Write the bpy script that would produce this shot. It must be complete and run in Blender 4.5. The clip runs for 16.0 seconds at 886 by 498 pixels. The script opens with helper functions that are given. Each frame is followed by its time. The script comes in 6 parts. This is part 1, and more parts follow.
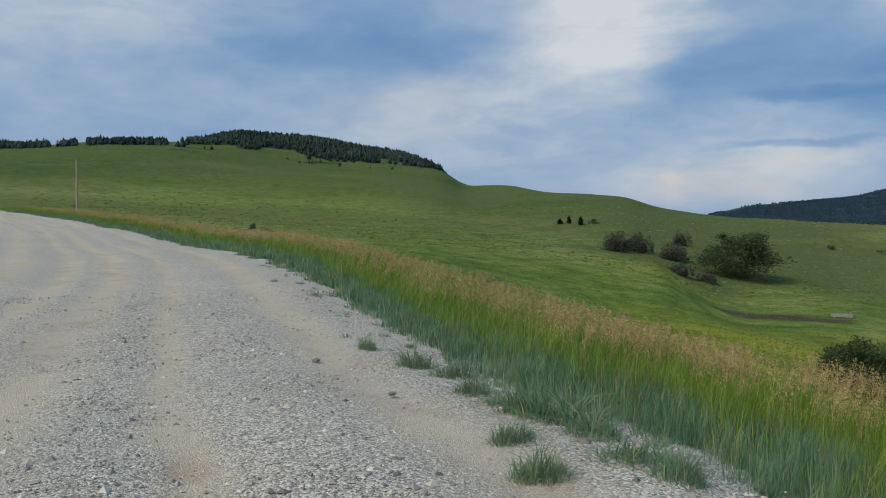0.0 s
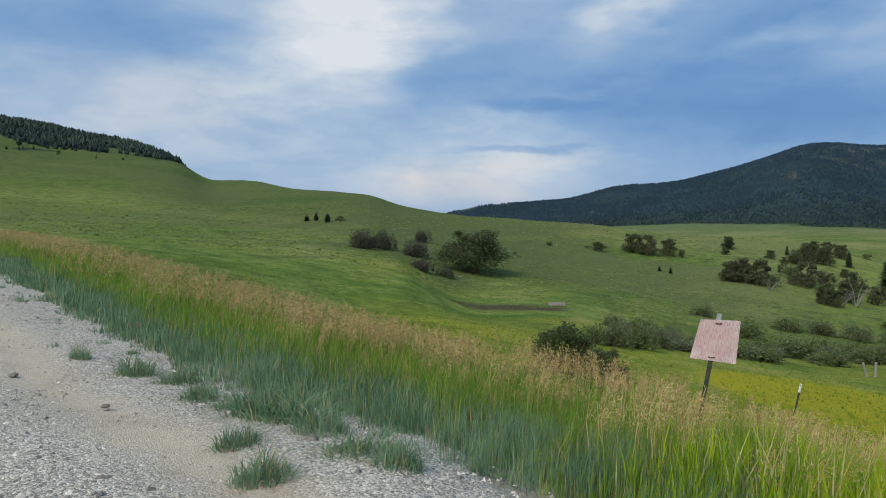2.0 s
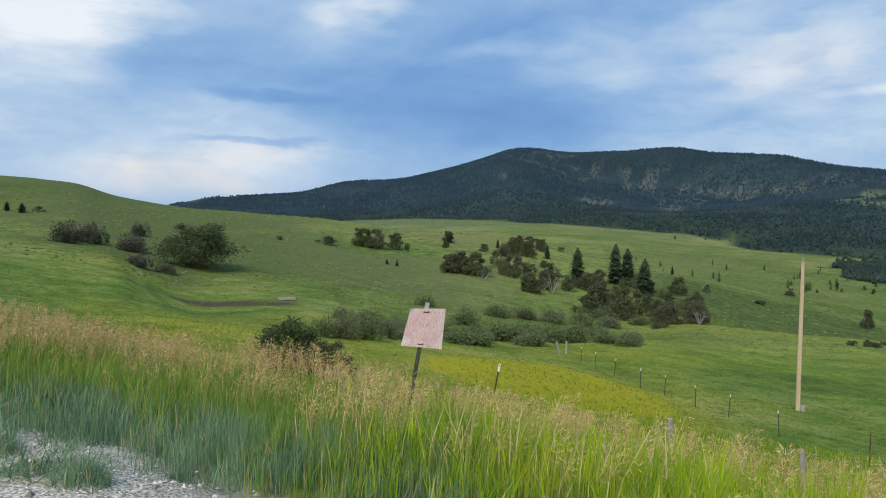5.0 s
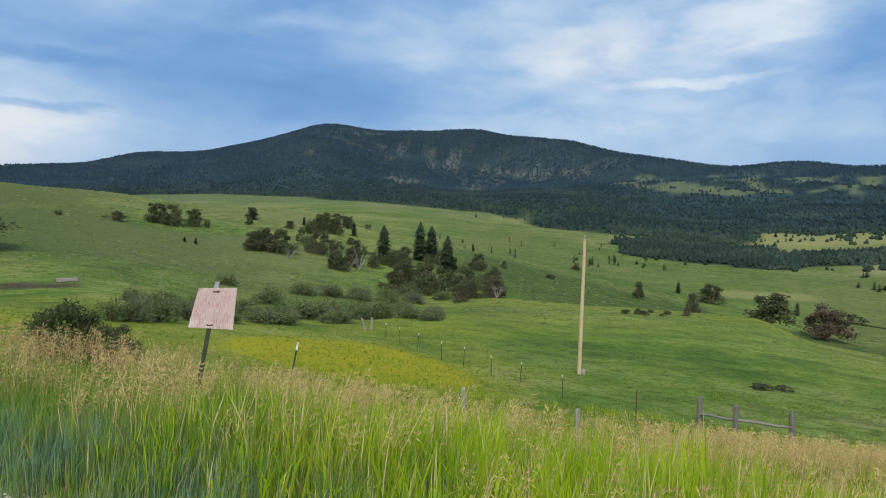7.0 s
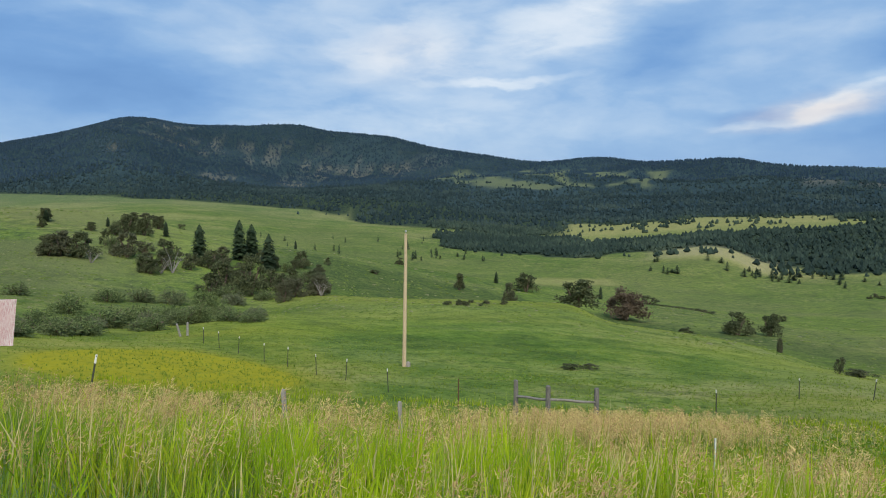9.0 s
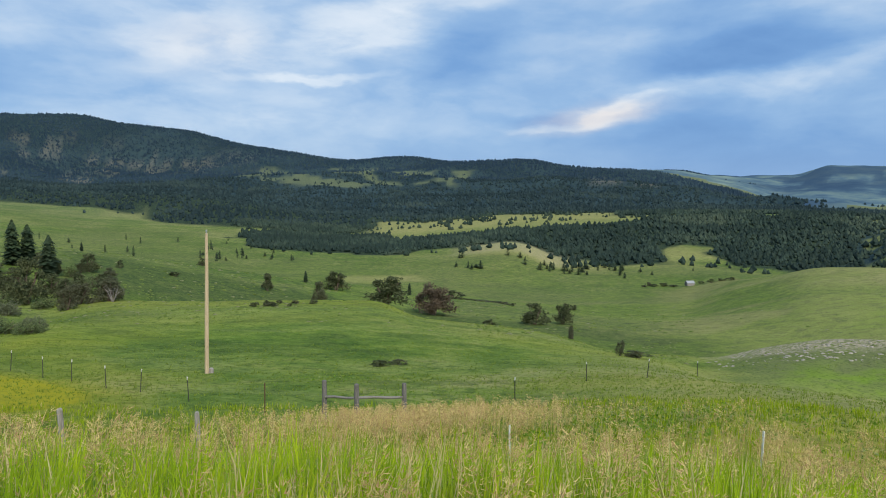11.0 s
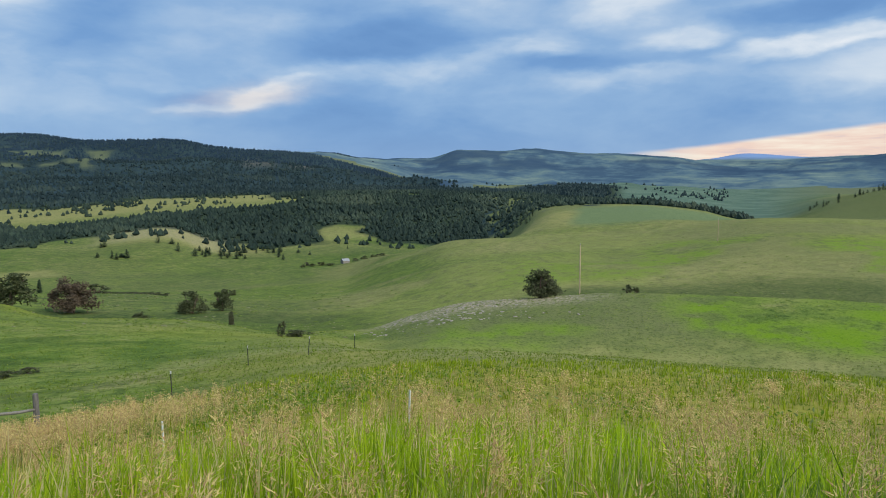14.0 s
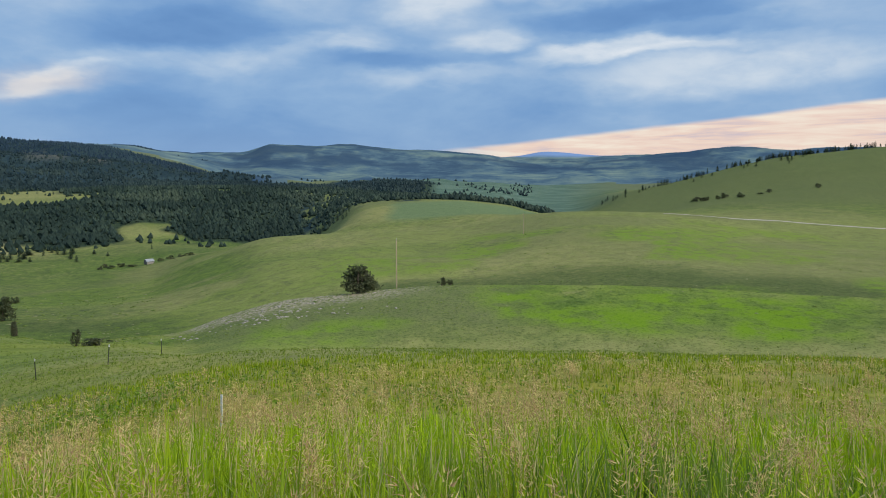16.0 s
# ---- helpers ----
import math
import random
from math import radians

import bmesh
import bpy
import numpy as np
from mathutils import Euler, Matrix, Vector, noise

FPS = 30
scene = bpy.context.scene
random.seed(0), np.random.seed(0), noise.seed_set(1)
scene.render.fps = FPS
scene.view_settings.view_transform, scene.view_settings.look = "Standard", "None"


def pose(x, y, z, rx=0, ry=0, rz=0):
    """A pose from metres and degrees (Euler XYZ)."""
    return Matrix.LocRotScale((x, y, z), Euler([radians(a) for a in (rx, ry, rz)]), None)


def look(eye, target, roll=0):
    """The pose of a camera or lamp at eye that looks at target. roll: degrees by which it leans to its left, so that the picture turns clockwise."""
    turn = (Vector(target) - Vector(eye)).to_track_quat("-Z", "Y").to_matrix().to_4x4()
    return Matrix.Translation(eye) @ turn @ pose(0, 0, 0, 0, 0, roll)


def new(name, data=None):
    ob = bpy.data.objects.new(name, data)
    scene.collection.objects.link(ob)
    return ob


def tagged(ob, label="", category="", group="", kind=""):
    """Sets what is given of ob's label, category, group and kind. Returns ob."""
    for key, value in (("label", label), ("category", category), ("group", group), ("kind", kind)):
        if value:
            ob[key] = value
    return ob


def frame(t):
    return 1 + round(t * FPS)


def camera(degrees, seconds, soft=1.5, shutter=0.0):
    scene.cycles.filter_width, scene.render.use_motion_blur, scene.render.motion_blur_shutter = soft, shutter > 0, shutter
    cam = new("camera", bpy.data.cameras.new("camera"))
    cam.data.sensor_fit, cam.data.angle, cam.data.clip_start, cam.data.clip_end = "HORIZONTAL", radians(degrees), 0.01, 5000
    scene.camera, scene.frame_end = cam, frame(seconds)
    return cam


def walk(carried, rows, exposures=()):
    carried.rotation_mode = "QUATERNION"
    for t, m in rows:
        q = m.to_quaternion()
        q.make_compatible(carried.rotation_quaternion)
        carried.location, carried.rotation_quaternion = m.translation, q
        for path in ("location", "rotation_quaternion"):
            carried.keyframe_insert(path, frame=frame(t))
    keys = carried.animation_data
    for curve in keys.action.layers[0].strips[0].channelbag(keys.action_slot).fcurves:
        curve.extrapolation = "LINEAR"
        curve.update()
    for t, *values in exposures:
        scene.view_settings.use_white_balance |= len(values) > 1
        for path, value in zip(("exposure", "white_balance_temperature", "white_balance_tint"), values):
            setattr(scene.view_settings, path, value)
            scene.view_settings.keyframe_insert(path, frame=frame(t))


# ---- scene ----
cam = camera(63.46, 16.0, soft=1.0)
# seconds, eye (metres from the first eye), yaw, pitch, roll in degrees
ROWS = [
    (0.0, 0.000, 0.000, 0.001, 36.27, -1.47, -0.09),
    (0.5, 0.045, 0.021, 0.005, 30.99, -1.66, -0.06),
    (1.0, 0.083, 0.039, 0.006, 25.79, -1.67, -0.06),
    (1.5, 0.113, 0.057, 0.006, 20.95, -1.66, 0.04),
    (2.0, 0.140, 0.078, 0.005, 16.29, -1.69, 0.15),
    (2.5, 0.165, 0.093, 0.003, 11.94, -1.83, 0.24),
    (3.0, 0.195, 0.102, 0.003, 8.31, -1.84, 0.21),
    (3.5, 0.228, 0.118, 0.000, 4.83, -1.75, 0.26),
    (4.0, 0.255, 0.130, -0.004, 1.41, -1.72, 0.42),
    (6.5, 0.411, 0.093, -0.001, -15.80, -3.18, 1.15),
    (7.0, 0.449, 0.095, -0.003, -20.30, -3.56, 1.39),
    (7.5, 0.480, 0.098, -0.002, -24.35, -3.84, 1.25),
    (8.0, 0.509, 0.100, -0.006, -27.72, -3.77, 0.93),
    (10.5, 0.668, 0.016, 0.028, -45.32, -3.68, 0.56),
    (11.0, 0.709, 0.024, 0.025, -49.46, -3.65, 0.60),
    (11.5, 0.750, 0.026, 0.021, -53.85, -3.55, 0.52),
    (12.0, 0.781, 0.020, 0.011, -58.48, -3.53, 0.41),
    (12.5, 0.802, 0.010, -0.002, -63.40, -3.62, 0.19),
    (13.0, 0.814, -0.001, -0.009, -68.00, -4.13, 0.08),
    (13.5, 0.818, -0.012, -0.015, -72.26, -4.61, -0.01),
    (14.0, 0.819, -0.024, -0.020, -76.38, -4.95, -0.07),
    (14.5, 0.821, -0.039, -0.024, -80.36, -5.29, 0.09),
    (15.0, 0.821, -0.051, -0.027, -84.37, -5.43, -0.02),
    (15.5, 0.817, -0.057, -0.023, -87.97, -5.47, -0.08),
    (16.0, 0.815, -0.067, -0.012, -90.98, -5.30, 0.03),
]
walk(cam, [(t, pose(x, y, z, 90 + pitch, 0, yaw) @ pose(0, 0, 0, 0, 0, roll)) for t, x, y, z, yaw, pitch, roll in ROWS],
     exposures=[(0.0, -0.36), (2.5, -0.08), (7.0, 0.1), (11.0, 0.14), (13.0, 0.08), (16.0, -0.05)])

# clouds that stand out: bearing, elevation, half width, half height, lean, softness of the edge, weight
CLOUDS_WEST = [(-64, 17, 13, 4, 0, 0.9, 0.16), (-23, 17, 6.0, 5.0, -12, 0.8, 0.42), (-28, 10.5, 8.0, 4.5, 28, 0.9, 0.20), (-38, 9.5, 8, 3.0, 10, 1.0, 0.12), (-15.5, 3.6, 9, 2.2, 0, 1.0, 0.22), (-13, 7.3, 6, 1.6, 0, 1.0, 0.14),
               (-2.0, 16.2, 3.2, 1.6, 10, 0.8, 0.26), (10, 13.6, 6, 0.8, 8, 0.8, 0.12), (20.5, 12.6, 5.5, 3.0, 15, 0.9, 0.12), (-9.5, 5.2, 5, 1.2, 0, 1.0, 0.14)]
CLOUDS_MID = [(36, 14.6, 12.5, 4.8, 5, 0.28, 0.20), (31, 12.0, 5.5, 2.2, 12, 0.6, 0.10), (43, 13.6, 4.5, 2.2, 18, 0.4, 0.13), (35, 7.4, 14, 3.4, 0, 1.0, 0.18), (39, 9.6, 4.5, 0.35, 3, 0.7, 0.20), (51, 15.5, 3.0, 0.8, 0, 0.8, 0.16),
              (62.6, 7.2, 3.4, 0.5, 6, 0.8, 0.28), (59.5, 6.1, 4.0, 0.40, 3, 0.8, 0.28), (64.5, 8.0, 2.6, 0.35, 10, 0.8, 0.16), (71, 9.0, 8.5, 0.95, 4, 0.8, 0.22), (66, 11.8, 7, 1.1, -4, 0.9, 0.10)]
CLOUDS_EAST = [(82, 11.0, 4.5, 0.9, 5, 0.8, 0.24), (89.5, 13.2, 3.8, 1.2, 0, 0.7, 0.28), (94.6, 11.0, 3.2, 0.8, 5, 0.8, 0.24), (90, 8.2, 5.5, 0.8, 3, 0.9, 0.22), (103, 10.0, 6.5, 0.75, 4, 0.6, 0.40), (110, 9.9, 4, 0.35, 2, 0.7, 0.18),
               (114, 8.3, 13, 1.5, 2, 0.8, 0.24), (118, 14, 6, 1.6, 0, 0.9, 0.20), (99, 14.6, 6, 0.8, 4, 0.8, 0.16), (77, 14.5, 5, 0.9, 0, 0.9, 0.14)]
HOLLOWS = [(-43.5, 13.8, 12, 3.0, -6, 0.9, 0.17), (-15.5, 11.6, 7, 2.4, 8, 0.9, 0.18), (-10.3, 6.2, 5, 0.28, 0, 0.7, 0.20), (5, 9.4, 12, 3.6, -6, 0.9, 0.32), (8, 14.6, 7, 1.6, 0, 0.9, 0.14), (-9, 9.6, 5, 0.5, 0, 0.8, 0.14),
           (50.5, 11.4, 4.2, 2.2, 28, 0.95, 0.17), (57.2, 6.6, 3.0, 0.6, 0, 0.8, 0.20), (73, 11.2, 8, 1.4, 2, 0.95, 0.24)]
HOLLOWS_EAST = [(84, 5.0, 18, 2.4, 0, 1.0, 0.11), (106, 12.4, 9, 0.9, 3, 0.7, 0.24), (97, 9.6, 4, 0.6, 0, 0.8, 0.16), (85.5, 9.6, 6, 0.7, 0, 0.8, 0.18), (66, 4.0, 14, 2.0, 0, 1.0, 0.10), (86, 15.6, 8, 1.0, 0, 0.8, 0.20), (112, 11.2, 5, 0.5, 2, 0.8, 0.16)]
WARM = [(61.5, 6.8, 5.0, 1.0, 6, 1.0, 0.50), (-15.5, 3.7, 5, 1.5, 0, 1.0, 0.40), (-38, 9, 7, 2.6, 0, 1.0, 0.14), (31, 11.5, 5, 2.0, 0, 1.0, 0.14), (-9.5, 5.4, 4, 0.8, 0, 1.0, 0.20)]

# ---------------------------------------------------------------- world and sun
SUN_BEARING, SUN_HEIGHT = 205.0, 42.0     # degrees clockwise from +y, and above the horizon


def bearing(b, e=0.0):
    """Unit way at bearing b and elevation e, in degrees."""
    b, e = radians(b), radians(e)
    return Vector((math.sin(b) * math.cos(e), math.cos(b) * math.cos(e), math.sin(e)))


class Nodes:
    """Short hand for node trees."""

    def __init__(self, tree):
        self.t = tree
        tree.nodes.clear()

    def node(self, kind, inputs=()):
        n = self.t.nodes.new(kind)
        for k, v in dict(inputs).items():
            if isinstance(v, bpy.types.NodeSocket):
                self.t.links.new(v, n.inputs[k])
            else:
                n.inputs[k].default_value = v
        return n

    def math(self, op, a, b=0.0, c=0.0, clamp=False):
        n = self.node("ShaderNodeMath", {0: a, 1: b, 2: c})
        n.operation, n.use_clamp = op, clamp
        return n.outputs[0]

    def vmath(self, op, a, b=(0.0, 0.0, 0.0), scale=1.0, out=0):
        n = self.node("ShaderNodeVectorMath", {0: a, 1: b, 3: scale})
        n.operation = op
        return n.outputs[out]

    def mix(self, f, a, b, blend="MIX"):
        n = self.node("ShaderNodeMix")
        n.data_type, n.blend_type = "RGBA", blend
        for k, v in ((0, f), (6, a), (7, b)):
            if isinstance(v, bpy.types.NodeSocket):
                self.t.links.new(v, n.inputs[k])
            else:
                n.inputs[k].default_value = (*v, 1) if k and len(v) == 3 else v
        return n.outputs[2]

    def noise(self, vec, scale, detail=4.0, rough=0.55, warp=0.0):
        return self.node("ShaderNodeTexNoise", {"Vector": vec, "Scale": scale, "Detail": detail, "Roughness": rough, "Distortion": warp}).outputs[0]

    def ramp(self, f, stops):
        n = self.node("ShaderNodeValToRGB", {0: f})
        r = n.color_ramp
        while len(r.elements) < len(stops):
            r.elements.new(0.5)
        for e, (p, c) in zip(r.elements, stops):
            e.position = p
            e.color = (*c, 1) if len(c) == 3 else (c[0], c[0], c[0], 1)
        return n.outputs[0]

    def span(self, v, lo, hi, a=0.0, b=1.0):
        n = self.node("ShaderNodeMapRange", {0: v, 1: lo, 2: hi, 3: a, 4: b})
        n.interpolation_type = "SMOOTHSTEP"
        return n.outputs[0]


world = bpy.data.worlds.new("sky")
scene.world = world
world.use_nodes = True
N = Nodes(world.node_tree)
sky = N.node("ShaderNodeTexSky")
sky.sky_type, sky.sun_disc, sky.sun_elevation, sky.sun_rotation = "NISHITA", False, radians(SUN_HEIGHT), radians(SUN_BEARING)
way = N.node("ShaderNodeTexCoord").outputs["Generated"]
sep = N.node("ShaderNodeSeparateXYZ", {0: way})
up = N.math("MAXIMUM", sep.outputs[2], 0.02)
# clouds: banks with torn, billowing edges
flat = N.vmath("MULTIPLY", way, (1.0, 1.0, 2.8))
torn = N.node("ShaderNodeTexNoise", {"Vector": flat, "Scale": 6.0, "Detail": 5.0, "Roughness": 0.54})
drift = N.vmath("MULTIPLY", N.vmath("SUBTRACT", torn.outputs[1], (0.5, 0.5, 0.5)), (0.13, 0.13, 0.055))
bent = N.vmath("ADD", way, drift)
mid = N.noise(flat, 4.2, 5.0, 0.52, 0.3)
fine = N.noise(N.vmath("ADD", flat, drift), 11.0, 5.0, 0.54, 0.2)
east = N.math("MULTIPLY", N.math("ARCTAN2", sep.outputs[0], sep.outputs[1]), 180 / math.pi)
rise = N.math("MULTIPLY", N.math("ARCSINE", sep.outputs[2]), 180 / math.pi)


def lobe(b, e, wide, tall, turn, soft):
    """A patch of cloud round a bearing and elevation: full in the middle, torn at the edge."""
    c, r = bearing(b, e), bearing(b + 90)
    u = r.cross(c)
    ca, sa = math.cos(radians(turn)), math.sin(radians(turn))
    r, u = r * ca + u * sa, u * ca - r * sa
    parts = []
    for axis, size in ((r, wide), (u, tall)):
        d = N.vmath("DOT_PRODUCT", bent, axis, out=1)
        d = N.math("DIVIDE", N.math("SUBTRACT", d, c.dot(axis)), math.sin(radians(size)))
        parts.append(N.math("MULTIPLY", d, d))
    front = N.math("GREATER_THAN", N.vmath("DOT_PRODUCT", way, c, out=1), 0.2)
    return N.math("MULTIPLY", front, N.span(N.math("SQRT", N.math("ADD", *parts)), 1.0 + 0.7 * soft, 1.0 - 0.8 * soft))


def add(lobes):
    total = 0.0
    for q in lobes:
        total = N.math("MULTIPLY_ADD", lobe(*q[:6]), q[6], total)
    return total


bright = add(CLOUDS_WEST + CLOUDS_MID + CLOUDS_EAST)
dark = add(HOLLOWS + HOLLOWS_EAST)
bright = N.math("MULTIPLY", bright, N.span(fine, 0.32, 0.62, 0.82, 1.12))
cover = N.math("MULTIPLY_ADD", N.math("SUBTRACT", mid, 0.5), N.span(east, -20.0, 40.0, 0.42, 0.62), N.math("ADD", N.span(east, -20.0, 30.0, 0.53, 0.39), N.span(east, 60.0, 90.0, 0.0, 0.05)))
cover = N.math("MULTIPLY_ADD", N.math("SUBTRACT", fine, 0.5), N.span(rise, 1.0, 6.0, 0.08, 0.26), cover)
cover = N.math("SUBTRACT", N.math("ADD", cover, bright), dark)
tone = N.ramp(cover, [(0.04, (0.110, 0.255, 0.545)), (0.24, (0.165, 0.335, 0.635)), (0.42, (0.265, 0.440, 0.705)), (0.58, (0.41, 0.56, 0.765)), (0.76, (0.62, 0.72, 0.84)), (0.98, (0.85, 0.89, 0.94))])
tone = N.mix(N.span(rise, 0.5, 6.0, 0.35, 0.0), tone, (0.27, 0.42, 0.68))
tone = N.mix(N.math("MULTIPLY", add(WARM), N.span(fine, 0.35, 0.6, 0.6, 1.0), 0, True), tone, (0.92, 0.77, 0.66))
# clear evening light under the edge of the cloud deck, opening towards the right
edge = N.math("MULTIPLY_ADD", N.math("SUBTRACT", east, 92.3), 0.100, N.math("MULTIPLY_ADD", N.math("SUBTRACT", mid, 0.5), 0.5, 2.75))
under = N.span(N.math("SUBTRACT", edge, rise), -0.12, 0.30)
under = N.math("MULTIPLY", under, N.math("MULTIPLY", N.span(east, 87.0, 97.0), N.span(rise, -2.0, 1.0)))
streaks = N.noise(N.vmath("MULTIPLY", way, (1.0, 1.0, 11.0)), 8.0, 4.0, 0.6, 0.3)
evening = N.ramp(streaks, [(0.34, (0.66, 0.55, 0.60)), (0.48, (0.90, 0.68, 0.58)), (0.66, (0.97, 0.85, 0.72))])
tone = N.mix(under, tone, evening)
blue = N.vmath("SCALE", sky.outputs[0], scale=0.10)
shade = N.mix(0.9, blue, tone)
back = N.node("ShaderNodeBackground", {0: shade, 1: 1.0})
N.node("ShaderNodeOutputWorld", {0: back.outputs[0]})

sun = new("sun", bpy.data.lights.new("sun", "SUN"))
sun.data.energy, sun.data.angle, sun.data.color = 3.0, radians(18), (1.0, 0.92, 0.78)
sun.matrix_world = look(bearing(SUN_BEARING, SUN_HEIGHT) * 100, (0, 0, 0))

# ---------------------------------------------------------------- materials
def material(name):
    m = bpy.data.materials.new(name)
    m.use_nodes = True
    return m, Nodes(m.node_tree)


def surface(n, colour, rough=0.85, bump=None, strength=0.5, distance=0.02, spec=0.3, metal=0.0):
    b = n.node("ShaderNodeBsdfPrincipled", {"Base Color": colour, "Roughness": rough, "Specular IOR Level": spec, "Metallic": metal})
    if bump is not None:
        n.t.links.new(n.node("ShaderNodeBump", {"Height": bump, "Strength": strength, "Distance": distance}).outputs[0], b.inputs["Normal"])
    n.node("ShaderNodeOutputMaterial", {0: b.outputs[0]})
    return b


def place(n):
    return n.node("ShaderNodeNewGeometry").outputs["Position"]


def island(n):
    return n.node("ShaderNodeNewGeometry").outputs["Random Per Island"]


def single(n):
    return n.node("ShaderNodeObjectInfo").outputs["Random"]


def attribute(n, name):
    a = n.node("ShaderNodeAttribute")
    a.attribute_name = name
    return a.outputs["Fac"]


def ground_material():
    m, n = material("meadow")
    p = place(n)
    flat = n.vmath("MULTIPLY", p, (1, 1, 0.3))
    huge, large, mid, fine = n.noise(flat, 0.006, 4), n.noise(flat, 0.03, 5), n.noise(flat, 0.22, 6, 0.65), n.noise(flat, 2.6, 6, 0.7)
    tuft = n.noise(flat, 0.75, 6, 0.75)
    col = n.ramp(n.math("ADD", n.math("MULTIPLY", large, 0.45), n.math("MULTIPLY", mid, 0.55)), [(0.38, (0.066, 0.122, 0.022)), (0.46, (0.116, 0.184, 0.034)), (0.53, (0.178, 0.232, 0.050)), (0.62, (0.285, 0.282, 0.105))])
    ledge = n.noise(n.vmath("MULTIPLY", p, (0.05, 0.05, 1.3)), 1.0, 5, 0.65, 0.6)      # trodden ledges along the slope
    col = n.mix(n.span(ledge, 0.52, 0.64, 0.0, 0.55), col, (0.064, 0.098, 0.030))
    col = n.mix(n.span(ledge, 0.46, 0.34, 0.0, 0.4), col, (0.235, 0.270, 0.090))
    col = n.mix(n.span(huge, 0.42, 0.60, 0.0, 0.45), col, (0.205, 0.215, 0.080))
    col = n.mix(n.span(tuft, 0.50, 0.64, 0.0, 0.75), col, (0.060, 0.105, 0.024))
    col = n.mix(n.span(tuft, 0.47, 0.34, 0.0, 0.5), col, (0.215, 0.275, 0.075))
    scrub = n.math("MULTIPLY", n.span(n.noise(n.vmath("MULTIPLY", p, (1, 1, 2.5)), 0.30, 5, 0.7, 0.4), 0.48, 0.62, 0.0, 0.85), n.span(n.vmath("LENGTH", p, out=1), 70.0, 130.0))      # low scrub in the open pasture
    col = n.mix(scrub, col, (0.062, 0.088, 0.042))
    col = n.mix(n.math("MULTIPLY", attribute(n, "dry"), n.span(mid, 0.3, 0.6, 0.55, 1.0)), col, (0.345, 0.315, 0.125))
    col = n.mix(n.math("MULTIPLY", attribute(n, "sage"), n.span(tuft, 0.3, 0.6, 0.6, 1.0)), col, (0.168, 0.182, 0.076))
    col = n.mix(n.math("MULTIPLY", attribute(n, "gold"), n.span(mid, 0.3, 0.65, 0.4, 1.0)), col, (0.33, 0.31, 0.03))
    col = n.mix(n.math("MULTIPLY", attribute(n, "dark_turf"), n.span(tuft, 0.3, 0.6, 0.45, 0.85)), col, (0.052, 0.086, 0.027))
    col = n.mix(n.math("MULTIPLY", attribute(n, "lush"), n.span(mid, 0.40, 0.58, 0.25, 1.0)), col, (0.160, 0.270, 0.020))
    # haze put into the colour: the land dulls with distance
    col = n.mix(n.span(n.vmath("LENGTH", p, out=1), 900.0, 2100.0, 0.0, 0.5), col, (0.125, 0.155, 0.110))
    col = n.mix(attribute(n, "crop"), col, n.mix(n.span(mid, 0.35, 0.6), (0.150, 0.205, 0.095), (0.170, 0.225, 0.105)))
    # the far plain takes a blue-green distance tint as well
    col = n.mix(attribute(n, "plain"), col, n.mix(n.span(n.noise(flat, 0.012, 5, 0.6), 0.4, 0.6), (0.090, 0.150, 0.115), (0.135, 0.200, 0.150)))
    woods = n.mix(n.span(mid, 0.4, 0.6), (0.020, 0.036, 0.027), (0.040, 0.060, 0.040))
    # the sage mask also picks the mountain, whose woods get haze blue painted in
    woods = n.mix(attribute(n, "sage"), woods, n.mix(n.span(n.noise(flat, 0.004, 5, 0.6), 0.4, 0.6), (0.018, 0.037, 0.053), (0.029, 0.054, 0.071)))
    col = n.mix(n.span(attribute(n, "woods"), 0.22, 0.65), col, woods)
    rock = n.mix(n.noise(flat, 3.5, 5, 0.7), (0.22, 0.175, 0.115), (0.62, 0.53, 0.40))
    col = n.mix(n.math("MULTIPLY", attribute(n, "rock"), n.span(n.noise(flat, 1.6, 6, 0.8), 0.42, 0.56)), col, rock)
    col = n.mix(attribute(n, "soil"), col, n.mix(fine, (0.055, 0.040, 0.030), (0.11, 0.085, 0.06)))
    col = n.mix(attribute(n, "gravel"), col, n.ramp(n.noise(p, 60, 3, 0.7), [(0.3, (0.19, 0.18, 0.16)), (0.6, (0.42, 0.39, 0.34))]))
    col = n.mix(n.span(fine, 0.48, 0.64, 0.0, 0.65), col, (0.32, 0.40, 0.34), "MULTIPLY")
    col = n.mix(n.span(n.noise(flat, 6.5, 5, 0.75), 0.50, 0.32, 0.0, 0.35), col, (0.25, 0.32, 0.10))
    col = n.mix(n.math("MULTIPLY", attribute(n, "lush"), n.math("MULTIPLY", n.span(mid, 0.42, 0.56), n.span(tuft, 0.64, 0.42, 0.25, 0.65))), col, (0.165, 0.280, 0.018))
    col = n.mix(n.math("MULTIPLY", n.span(attribute(n, "gold"), 0.70, 0.90), n.span(tuft, 0.66, 0.40, 0.35, 0.8)), col, (0.34, 0.31, 0.018))
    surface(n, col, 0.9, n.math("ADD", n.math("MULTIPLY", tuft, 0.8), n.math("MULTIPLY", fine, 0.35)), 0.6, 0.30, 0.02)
    return m


